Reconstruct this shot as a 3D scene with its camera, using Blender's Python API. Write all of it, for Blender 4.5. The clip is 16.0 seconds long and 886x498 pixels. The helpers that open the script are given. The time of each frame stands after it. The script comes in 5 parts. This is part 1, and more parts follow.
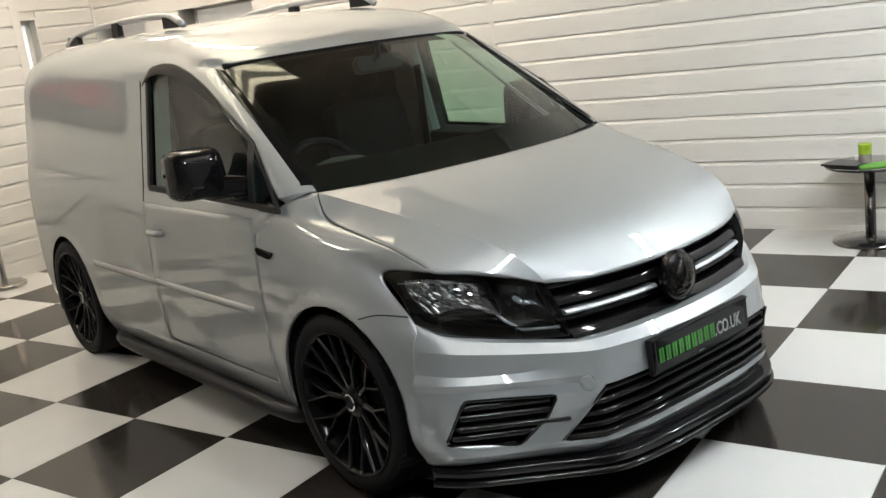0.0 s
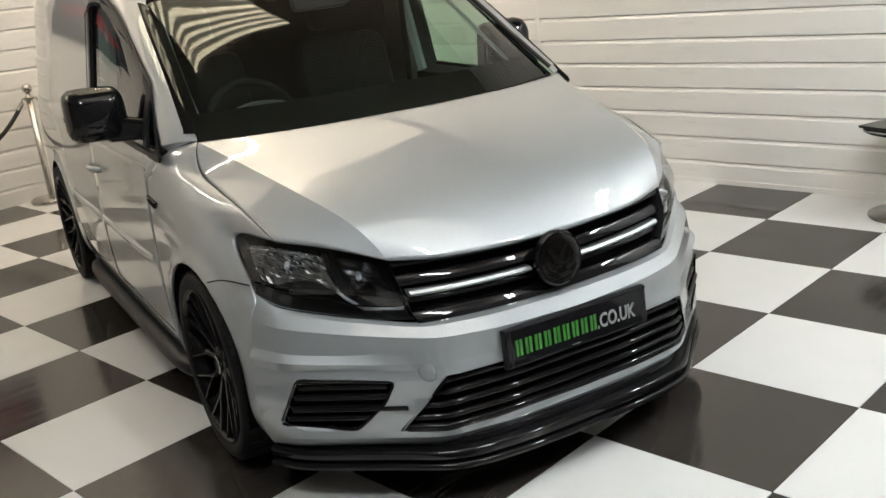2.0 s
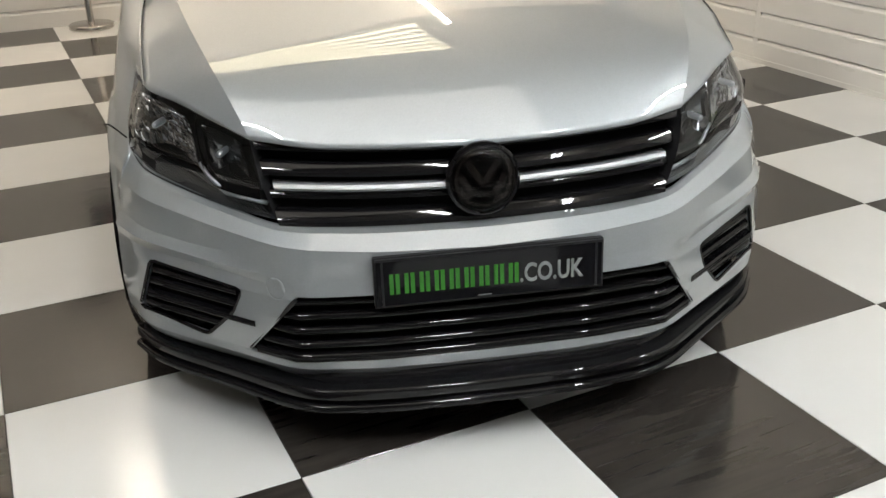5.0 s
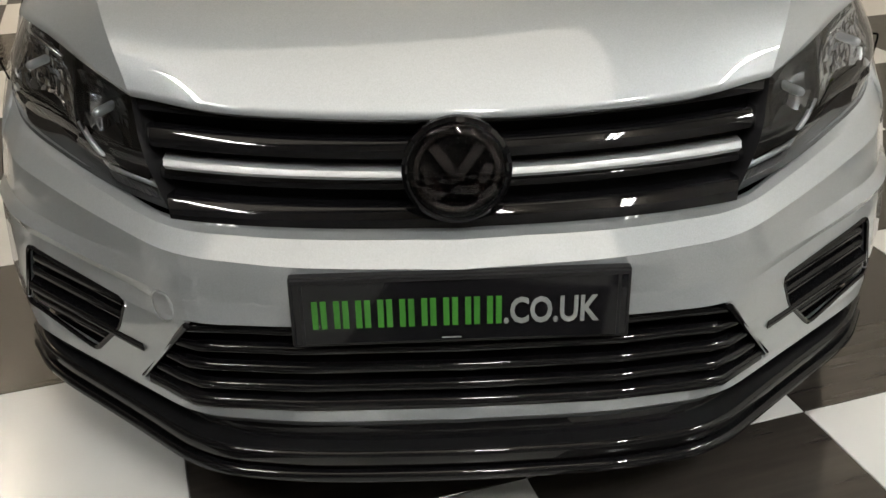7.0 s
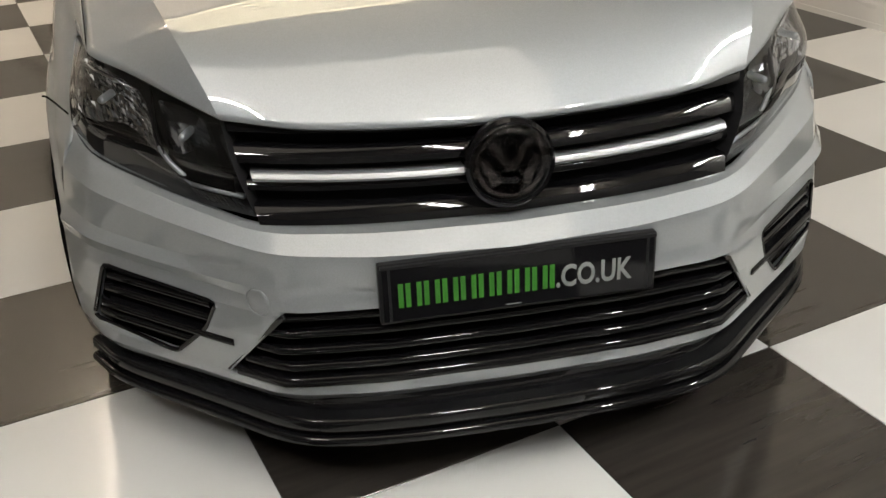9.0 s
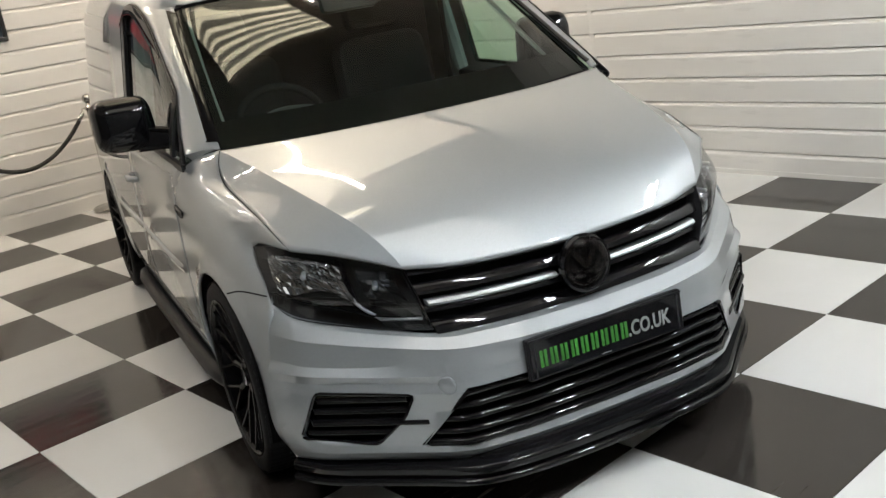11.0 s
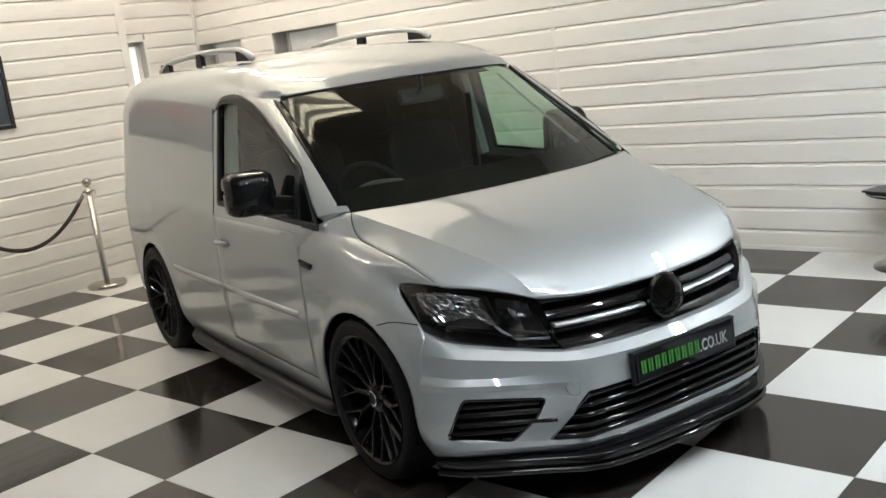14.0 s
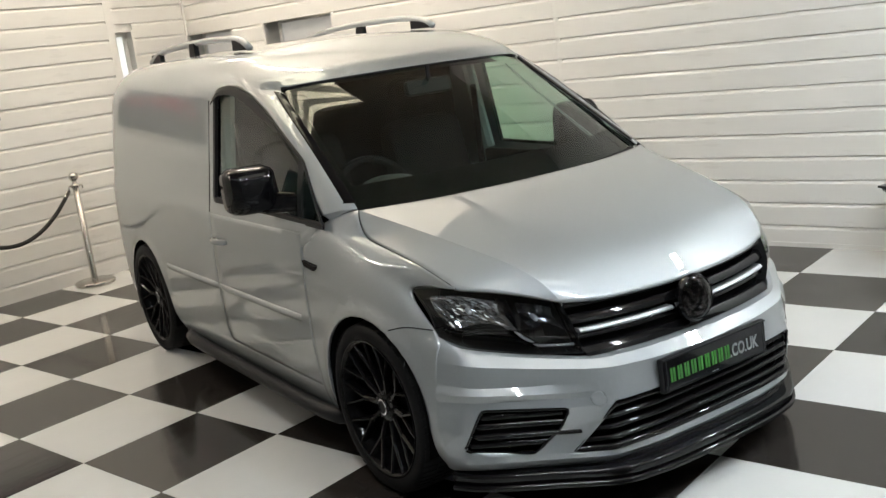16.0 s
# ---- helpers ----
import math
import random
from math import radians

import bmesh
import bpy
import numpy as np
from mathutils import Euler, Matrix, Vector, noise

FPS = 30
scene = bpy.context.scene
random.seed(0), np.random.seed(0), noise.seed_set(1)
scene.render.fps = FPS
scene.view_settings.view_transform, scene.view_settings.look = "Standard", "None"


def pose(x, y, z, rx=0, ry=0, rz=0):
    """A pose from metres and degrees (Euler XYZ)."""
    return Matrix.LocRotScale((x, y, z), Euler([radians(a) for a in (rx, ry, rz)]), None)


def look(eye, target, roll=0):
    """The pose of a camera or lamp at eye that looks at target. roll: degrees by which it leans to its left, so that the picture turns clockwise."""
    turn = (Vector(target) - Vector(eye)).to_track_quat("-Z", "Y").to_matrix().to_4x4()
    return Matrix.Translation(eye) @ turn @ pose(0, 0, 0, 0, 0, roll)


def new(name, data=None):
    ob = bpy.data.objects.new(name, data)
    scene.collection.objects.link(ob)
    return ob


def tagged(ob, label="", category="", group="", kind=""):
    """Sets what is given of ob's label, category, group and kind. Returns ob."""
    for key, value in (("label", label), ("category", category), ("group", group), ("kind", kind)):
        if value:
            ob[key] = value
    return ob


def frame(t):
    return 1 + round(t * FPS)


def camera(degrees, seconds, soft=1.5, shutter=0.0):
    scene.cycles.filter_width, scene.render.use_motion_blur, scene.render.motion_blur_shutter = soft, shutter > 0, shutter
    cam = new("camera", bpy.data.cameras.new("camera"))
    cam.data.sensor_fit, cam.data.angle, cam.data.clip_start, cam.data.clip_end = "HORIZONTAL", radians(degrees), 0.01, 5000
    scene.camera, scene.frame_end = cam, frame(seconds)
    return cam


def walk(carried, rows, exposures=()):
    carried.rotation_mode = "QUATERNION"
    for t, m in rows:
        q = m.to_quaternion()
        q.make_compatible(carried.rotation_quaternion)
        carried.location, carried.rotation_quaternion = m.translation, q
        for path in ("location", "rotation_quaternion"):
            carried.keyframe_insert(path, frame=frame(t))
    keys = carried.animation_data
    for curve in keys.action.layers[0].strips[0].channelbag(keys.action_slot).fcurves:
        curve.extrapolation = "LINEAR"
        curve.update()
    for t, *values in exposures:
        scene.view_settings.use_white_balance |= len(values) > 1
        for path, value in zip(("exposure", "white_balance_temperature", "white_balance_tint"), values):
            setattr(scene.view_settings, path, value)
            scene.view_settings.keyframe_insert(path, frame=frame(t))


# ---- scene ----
cam = camera(49.5, 16.0)
PATH = [
    (0, (-2.463, -2.66, 1.57), (-1.264, -1.127, 1.11), -7.6),
    (0.5, (-2.253, -2.748, 1.562), (-1.14, -1.153, 1.097), -9.2),
    (1, (-2.011, -2.88, 1.563), (-1.017, -1.223, 1.047), -8.4),
    (1.5, (-1.803, -2.93, 1.547), (-0.833, -1.271, 0.993), -9.1),
    (2, (-1.561, -2.942, 1.549), (-0.651, -1.259, 0.965), -6.5),
    (2.5, (-1.348, -2.973, 1.554), (-0.582, -1.207, 1.012), -9.2),
    (3, (-1.126, -3.073, 1.555), (-0.526, -1.25, 0.993), -7.9),
    (3.5, (-0.931, -3.053, 1.55), (-0.375, -1.216, 0.988), -8.0),
    (4, (-0.737, -2.933, 1.522), (-0.275, -1.104, 0.86), -4.6),
    (4.5, (-0.548, -2.83, 1.463), (-0.174, -1.02, 0.699), -2.4),
    (6.8, (-0.058, -2.076, 1.238), (0.003, -0.31, 0.301), -1.3),
    (7, (-0.037, -2.05, 1.243), (0.01, -0.293, 0.289), -1.2),
    (7.5, (-0.015, -2.034, 1.245), (-0.036, -0.286, 0.273), -2.2),
    (8, (-0.045, -2.063, 1.255), (-0.016, -0.311, 0.29), -2.2),
    (8.5, (-0.206, -2.133, 1.286), (-0.005, -0.385, 0.335), -2.5),
    (9, (-0.403, -2.265, 1.341), (-0.071, -0.536, 0.396), -1.9),
    (9.5, (-0.574, -2.479, 1.401), (-0.158, -0.714, 0.557), -3.8),
    (10, (-0.784, -2.635, 1.471), (-0.353, -0.831, 0.724), -4.6),
    (10.2, (-0.894, -2.704, 1.477), (-0.378, -0.891, 0.81), -5.6),
    (12.3, (-2.014, -3.118, 1.624), (-1.091, -1.415, 1.126), -7.9),
    (12.5, (-2.081, -3.151, 1.628), (-1.13, -1.455, 1.158), -6.9),
    (13, (-2.224, -3.27, 1.634), (-1.242, -1.598, 1.146), -7.4),
    (13.5, (-2.329, -3.268, 1.65), (-1.307, -1.604, 1.222), -7.3),
    (14, (-2.423, -3.186, 1.648), (-1.396, -1.52, 1.234), -7.5),
    (14.5, (-2.463, -3.133, 1.647), (-1.433, -1.47, 1.232), -7.4),
    (15, (-2.475, -3.064, 1.642), (-1.436, -1.413, 1.202), -7.5),
    (15.5, (-2.481, -3.021, 1.648), (-1.422, -1.385, 1.199), -7.1),
    (16, (-2.397, -2.956, 1.644), (-1.349, -1.308, 1.212), -7.4),
]
walk(cam, [(t, look(eye, target, roll)) for t, eye, target, roll in PATH],
     [(0, 0.08, 6500, 9), (1.5, 0.10, 6550, 9), (2.5, 0.02, 6650, 10), (4.5, 0.0, 6650, 10), (7.0, -0.1, 7150, 11), (9.0, -0.15, 7150, 12), (10.0, -0.1, 6800, 11), (12.5, 0.05, 6350, 9), (14.0, 0.05, 6300, 8), (16, 0.04, 6350, 8)])

# ---- light ----
world = bpy.data.worlds.new("world")
scene.world = world
world.use_nodes = True
world.node_tree.nodes["Background"].inputs[0].default_value = (0.9, 0.93, 1.0, 1)
world.node_tree.nodes["Background"].inputs[1].default_value = 0.05
scene.view_settings.exposure = 0.0


# ---- materials ----
def material(name, colour, rough=0.5, metal=0.0, coat=0.0, spread=0.0, size=8.0, stretch=(1, 1, 1), bump=0.0, bump_size=60.0,
             wear=0.0, each=0.0, emit=None, strength=0.0, spec=0.5):
    """A principled surface with variation at two scales, object to object variation and fine relief."""
    m = bpy.data.materials.new(name)
    m.use_nodes = True
    nt = m.node_tree
    b = nt.nodes["Principled BSDF"]
    b.inputs["Roughness"].default_value, b.inputs["Metallic"].default_value = rough, metal
    b.inputs["Coat Weight"].default_value, b.inputs["Coat Roughness"].default_value = coat, 0.02
    b.inputs["Specular IOR Level"].default_value = spec
    b.inputs["Base Color"].default_value = (*colour, 1)
    if emit:
        b.inputs["Emission Color"].default_value, b.inputs["Emission Strength"].default_value = (*emit, 1), strength
    co = nt.nodes.new("ShaderNodeTexCoord")
    mp = nt.nodes.new("ShaderNodeMapping")
    mp.inputs["Scale"].default_value = stretch
    nt.links.new(co.outputs["Object"], mp.inputs["Vector"])
    if spread or each:
        n1 = nt.nodes.new("ShaderNodeTexNoise")
        n1.inputs["Scale"].default_value, n1.inputs["Detail"].default_value = size, 6
        if each:
            info = nt.nodes.new("ShaderNodeObjectInfo")
            off = nt.nodes.new("ShaderNodeVectorMath")
            off.operation = "MULTIPLY_ADD"
            off.inputs[1].default_value = (37, 53, 11)
            nt.links.new(info.outputs["Random"], off.inputs[0])
            nt.links.new(mp.outputs[0], off.inputs[2])
            nt.links.new(off.outputs[0], n1.inputs["Vector"])
        else:
            nt.links.new(mp.outputs[0], n1.inputs["Vector"])
        mix = nt.nodes.new("ShaderNodeMix")
        mix.data_type = "RGBA"
        lo = [max(0.0, c * (1 - spread)) for c in colour]
        hi = [min(1.0, c * (1 + spread)) for c in colour]
        mix.inputs["A"].default_value, mix.inputs["B"].default_value = (*lo, 1), (*hi, 1)
        nt.links.new(n1.outputs["Fac"], mix.inputs["Factor"])
        last = mix.outputs["Result"]
        if each:
            hsv = nt.nodes.new("ShaderNodeHueSaturation")
            rng = nt.nodes.new("ShaderNodeMapRange")
            rng.inputs["To Min"].default_value, rng.inputs["To Max"].default_value = 1 - each, 1 + each
            nt.links.new(info.outputs["Random"], rng.inputs["Value"])
            nt.links.new(rng.outputs[0], hsv.inputs["Value"])
            nt.links.new(last, hsv.inputs["Color"])
            last = hsv.outputs["Color"]
        nt.links.new(last, b.inputs["Base Color"])
    if wear:
        n3 = nt.nodes.new("ShaderNodeTexNoise")
        n3.inputs["Scale"].default_value, n3.inputs["Detail"].default_value = 2.3, 8
        nt.links.new(mp.outputs[0], n3.inputs["Vector"])
        r3 = nt.nodes.new("ShaderNodeMapRange")
        r3.inputs["From Min"].default_value, r3.inputs["From Max"].default_value = 0.35, 0.7
        r3.inputs["To Min"].default_value, r3.inputs["To Max"].default_value = max(0, rough - wear), rough + wear
        nt.links.new(n3.outputs["Fac"], r3.inputs["Value"])
        nt.links.new(r3.outputs[0], b.inputs["Roughness"])
    if bump:
        n2 = nt.nodes.new("ShaderNodeTexNoise")
        n2.inputs["Scale"].default_value, n2.inputs["Detail"].default_value = bump_size, 4
        nt.links.new(mp.outputs[0], n2.inputs["Vector"])
        bp = nt.nodes.new("ShaderNodeBump")
        bp.inputs["Strength"].default_value, bp.inputs["Distance"].default_value = bump, 0.01
        nt.links.new(n2.outputs["Fac"], bp.inputs["Height"])
        nt.links.new(bp.outputs[0], b.inputs["Normal"])
    return m


def car_paint(name, colour):
    """Silver metallic paint: flakes under a clear coat."""
    m = bpy.data.materials.new(name)
    m.use_nodes = True
    nt = m.node_tree
    b = nt.nodes["Principled BSDF"]
    b.inputs["Metallic"].default_value, b.inputs["Roughness"].default_value = 0.72, 0.55
    b.inputs["Coat Weight"].default_value, b.inputs["Coat Roughness"].default_value = 1.0, 0.012
    b.inputs["Coat IOR"].default_value = 1.85
    co = nt.nodes.new("ShaderNodeTexCoord")
    vo = nt.nodes.new("ShaderNodeTexVoronoi")
    vo.inputs["Scale"].default_value = 900
    nt.links.new(co.outputs["Object"], vo.inputs["Vector"])
    mix = nt.nodes.new("ShaderNodeMix")
    mix.data_type = "RGBA"
    mix.inputs["A"].default_value = (*[c * 0.9 for c in colour], 1)
    mix.inputs["B"].default_value = (*[min(1, c * 1.1) for c in colour], 1)
    nt.links.new(vo.outputs["Color"], mix.inputs["Factor"])
    nt.links.new(mix.outputs["Result"], b.inputs["Base Color"])
    no = nt.nodes.new("ShaderNodeTexNoise")
    no.inputs["Scale"].default_value = 2.5
    nt.links.new(co.outputs["Object"], no.inputs["Vector"])
    rr = nt.nodes.new("ShaderNodeMapRange")
    rr.inputs["To Min"].default_value, rr.inputs["To Max"].default_value = 0.53, 0.58
    nt.links.new(no.outputs["Fac"], rr.inputs["Value"])
    nt.links.new(rr.outputs[0], b.inputs["Roughness"])
    return m


def glass(name, tint, rough=0.0, gloss=0.045):
    """Clear tinted pane: mirror-like gloss over a see-through tint."""
    m = bpy.data.materials.new(name)
    m.use_nodes = True
    nt = m.node_tree
    nt.nodes.remove(nt.nodes["Principled BSDF"])
    out = nt.nodes["Material Output"]
    tr = nt.nodes.new("ShaderNodeBsdfTransparent")
    tr.inputs[0].default_value = (*tint, 1)
    gl = nt.nodes.new("ShaderNodeBsdfGlossy")
    gl.inputs["Roughness"].default_value = rough
    gl.inputs["Color"].default_value = (1, 1, 1, 1)
    lw = nt.nodes.new("ShaderNodeLayerWeight")
    lw.inputs["Blend"].default_value = 0.5
    pw = nt.nodes.new("ShaderNodeMath")
    pw.operation, pw.inputs[1].default_value = "POWER", 5.0
    nt.links.new(lw.outputs["Facing"], pw.inputs[0])
    fr = nt.nodes.new("ShaderNodeMapRange")
    fr.inputs["To Min"].default_value = gloss
    nt.links.new(pw.outputs[0], fr.inputs["Value"])
    mx = nt.nodes.new("ShaderNodeMixShader")
    nt.links.new(fr.outputs[0], mx.inputs[0])
    nt.links.new(tr.outputs[0], mx.inputs[1])
    nt.links.new(gl.outputs[0], mx.inputs[2])
    nt.links.new(mx.outputs[0], out.inputs[0])
    return m


M_BOARD = material("white_board", (0.70, 0.684, 0.655), 0.32, spread=0.04, size=3, stretch=(1, 1, 6), bump=0.02, bump_size=25, each=0.02, wear=0.05)
M_WALL = material("unseen_wall_dark", (0.10, 0.097, 0.093), 0.7, spread=0.15, size=2)
M_TRIM = material("white_trim", (0.71, 0.695, 0.665), 0.35, spread=0.04, size=4)
M_WHITE_TILE = material("white_tile", (0.535, 0.54, 0.53), 0.19, spec=0.35, spread=0.05, size=4, bump=0.015, bump_size=9, each=0.03, wear=0.05)
M_BLACK_TILE = material("dark_tile", (0.026, 0.0225, 0.020), 0.13, spec=0.4, spread=0.5, size=5, stretch=(0.7, 9, 1), bump=0.02, bump_size=7, each=0.12, wear=0.06)
M_GROUT = material("joint", (0.10, 0.095, 0.09), 0.7, spread=0.2)
M_CEIL = material("cream_ceiling", (0.28, 0.245, 0.205), 0.8, spread=0.15, size=2)
M_STEEL = material("dark_steel", (0.03, 0.03, 0.03), 0.6, spread=0.2)
M_ROOFLIGHT = material("lit_rooflight", (0.8, 0.78, 0.7), 0.6, emit=(1.0, 0.91, 0.68), strength=4.4, spread=0.06)
M_ROOFLIGHT_COOL = material("daylit_rooflight", (0.8, 0.8, 0.8), 0.6, emit=(1.0, 0.94, 0.85), strength=1.2, spread=0.06)
M_CEIL_GLOW = material("warm_ceiling_glow", (0.7, 0.66, 0.55), 0.6, emit=(1.0, 0.81, 0.63), strength=1.1, spread=0.1, size=1.5)
M_ROOFLIGHT_DIM = material("lapped_rooflight", (0.7, 0.68, 0.6), 0.6, emit=(1.0, 0.91, 0.68), strength=0.8, spread=0.06)
M_TUBE = material("lit_tube", (0.9, 0.9, 0.9), 0.4, emit=(1.0, 0.895, 0.76), strength=185.0)
M_TUBE_FILL = material("fill_tube_cool", (0.9, 0.9, 0.9), 0.4, emit=(0.92, 0.97, 1.0), strength=250.0)
M_PAINT = car_paint("silver_paint", (0.312, 0.333, 0.350))
M_GLOSS = material("gloss_black", (0.004, 0.004, 0.0045), 0.3, coat=0.58, spread=0.2, spec=0.0)
M_BLACK = material("satin_black_plastic", (0.012, 0.012, 0.013), 0.38, spec=0.13, spread=0.25, size=20, bump=0.05, bump_size=300)
M_UNDER = material("underside", (0.005, 0.005, 0.005), 0.9, spread=0.3, spec=0.0)
M_RUBBER = material("tyre_rubber", (0.007, 0.007, 0.0075), 0.6, spec=0.1, spread=0.25, size=30, bump=0.1, bump_size=150)
M_CHROME = material("chrome", (0.82, 0.82, 0.84), 0.08, metal=1.0, spread=0.04)
M_REFL = material("lamp_reflector", (0.74, 0.75, 0.77), 0.07, metal=1.0, spread=0.15, size=30)
M_REFL_DIM = material("dark_reflector", (0.08, 0.082, 0.085), 0.12, metal=1.0, spread=0.15, size=30)
M_SATIN = material("satin_silver", (0.42, 0.44, 0.455), 0.42, metal=0.7, spread=0.06, coat=0.5)
M_STAINLESS = material("stainless_steel", (0.46, 0.44, 0.415), 0.24, metal=1.0, spread=0.06, size=3, stretch=(1, 1, 8), wear=0.05)
M_ROPE = material("black_rope", (0.02, 0.018, 0.016), 0.85, spread=0.4, size=60, bump=0.4, bump_size=200)
M_DASH = material("dash_plastic", (0.010, 0.011, 0.011), 0.6, spec=0.15, spread=0.2, size=30, bump=0.1, bump_size=250)
M_COWL = material("grey_cowl_plastic", (0.03, 0.034, 0.033), 0.45, spread=0.1, bump=0.05, bump_size=250)
M_CLOTH = material("dark_seat_cloth", (0.008, 0.008, 0.009), 0.9, spec=0.1, spread=0.3, size=60, bump=0.2, bump_size=300)
M_TRIM_GREY = material("grey_cabin_trim", (0.20, 0.24, 0.23), 0.7, spread=0.08, bump=0.05, bump_size=200)
M_SCREEN = glass("windscreen_glass", (0.60, 0.75, 0.66), gloss=0.055)
M_SIDEGLASS = glass("side_glass", (0.52, 0.68, 0.60), gloss=0.045)
M_LENS = glass("lamp_lens", (0.70, 0.72, 0.74))
M_SMOKE = glass("smoked_lens", (0.24, 0.225, 0.22), gloss=0.014)
M_WHEEL = material("wheel_black", (0.004, 0.004, 0.0045), 0.25, coat=0.18, spread=0.2, spec=0.05)
M_GREEN = material("green_print", (0.022, 0.15, 0.013), 0.4, spread=0.06)
M_GREY_PRINT = material("grey_print", (0.19, 0.20, 0.20), 0.4, spread=0.05)
M_PLATE = material("black_acrylic", (0.005, 0.005, 0.006), 0.06, spec=0.2, spread=0.1)
M_FRAME = material("black_frame", (0.012, 0.012, 0.012), 0.3, spread=0.2)


# ---- mesh helpers ----
def part(name, bm, mat, parent=None, label="", smooth=False, at=None, bevel=0.0, thick=0.0, out=None, crisp=0.0):
    """Links a bmesh as one mesh object, under a thing or a part. out: the way that an open skin faces."""
    if out is not None:
        bm.normal_update()
        if sum(f.normal.dot(Vector(out)) * f.calc_area() for f in bm.faces) < 0:
            bmesh.ops.reverse_faces(bm, faces=bm.faces)
    if crisp:
        # keep true creases hard
        for e in bm.edges:
            if len(e.link_faces) == 2 and e.calc_face_angle(0.0) > radians(crisp):
                e.smooth = False
    me = bpy.data.meshes.new(name)
    bm.to_mesh(me)
    bm.free()
    me.materials.append(mat)
    if smooth:
        me.polygons.foreach_set("use_smooth", [True] * len(me.polygons))
    ob = new(name, me)
    if parent:
        ob.parent = parent
    if at is not None:
        ob.matrix_basis = at
    if thick:
        s = ob.modifiers.new("thickness", "SOLIDIFY")
        s.thickness, s.offset, s.use_rim = thick, -1, True
        if smooth:
            e = ob.modifiers.new("crisp", "WEIGHTED_NORMAL")
            e.mode, e.weight, e.keep_sharp = "FACE_AREA", 50, True
    if bevel:
        v = ob.modifiers.new("edge", "BEVEL")
        v.width, v.segments, v.limit_method, v.angle_limit = bevel, 2, "ANGLE", radians(40)
    if label:
        tagged(ob, label)
    return ob


def thing(name, label, category, m=None, group="", kind=""):
    e = new(name)
    e.empty_display_size = 0.1
    if m is not None:
        e.matrix_basis = m
    return tagged(e, label, category, group, kind)


def box(x0, y0, z0, x1, y1, z1, bm=None):
    bm = bm or bmesh.new()
    v = [bm.verts.new((x, y, z)) for x in (x0, x1) for y in (y0, y1) for z in (z0, z1)]
    for f in ((0, 1, 3, 2), (4, 6, 7, 5), (0, 4, 5, 1), (2, 3, 7, 6), (0, 2, 6, 4), (1, 5, 7, 3)):
        bm.faces.new([v[i] for i in f])
    return bm


def prism(outline, axis, a, b, bm=None):
    """Solid between a and b along an axis, from an outline in the other two axes (in xyz order)."""
    bm = bm or bmesh.new()
    put = {"x": lambda p, d: (d, p[0], p[1]), "y": lambda p, d: (p[0], d, p[1]), "z": lambda p, d: (p[0], p[1], d)}[axis]
    r0 = [bm.verts.new(put(p, a)) for p in outline]
    r1 = [bm.verts.new(put(p, b)) for p in outline]
    n = len(outline)
    faces = [bm.faces.new(r0), bm.faces.new(r1[::-1])]
    faces += [bm.faces.new((r0[i], r1[i], r1[(i + 1) % n], r0[(i + 1) % n])) for i in range(n)]
    bmesh.ops.recalc_face_normals(bm, faces=faces)
    return bm


def lathe(profile, n=32, axis="z", bm=None):
    """Turned solid from (radius, height) pairs."""
    bm = bm or bmesh.new()
    put = {"z": lambda r, c, s, h: (r * c, r * s, h), "x": lambda r, c, s, h: (h, r * c, r * s), "y": lambda r, c, s, h: (r * c, h, r * s)}[axis]
    rings = []
    for r, h in profile:
        rings.append([bm.verts.new(put(max(r, 1e-5), math.cos(2 * math.pi * k / n), math.sin(2 * math.pi * k / n), h)) for k in range(n)])
    for a, b in zip(rings, rings[1:]):
        for k in range(n):
            bm.faces.new((a[k], a[(k + 1) % n], b[(k + 1) % n], b[k]))
    bmesh.ops.remove_doubles(bm, verts=bm.verts, dist=1e-4)
    bmesh.ops.recalc_face_normals(bm, faces=bm.faces)
    return bm


def spline(points, n):
    """n + 1 points on a centripetal curve through the given ones, evenly spaced along it."""
    p = [Vector(q) for q in points]
    if len(p) == 2:
        return [p[0].lerp(p[1], k / n) for k in range(n + 1)]
    p = [2 * p[0] - p[1]] + p + [2 * p[-1] - p[-2]]
    fine = []
    for i in range(1, len(p) - 2):
        a, b, c, d = p[i - 1:i + 3]
        for k in range(16):
            t = k / 16
            fine.append(0.5 * ((2 * b) + (c - a) * t + (2 * a - 5 * b + 4 * c - d) * t * t + (3 * b - a - 3 * c + d) * t ** 3))
    fine.append(p[-2])
    dist = [0.0]
    for a, b in zip(fine, fine[1:]):
        dist.append(dist[-1] + (b - a).length)
    out, j = [], 0
    for k in range(n + 1):
        s = dist[-1] * k / n
        while j < len(fine) - 2 and dist[j + 1] < s:
            j += 1
        w = (s - dist[j]) / max(1e-9, dist[j + 1] - dist[j])
        out.append(fine[j].lerp(fine[j + 1], w))
    return out


def eased(points, n, rounds):
    """A spline with its ripples smoothed out, its ends kept."""
    p = spline(points, n)
    for _ in range(rounds):
        p = [p[0]] + [(a + 2 * b + c) / 4 for a, b, c in zip(p, p[1:], p[2:])] + [p[-1]]
    return [tuple(q) for q in p]


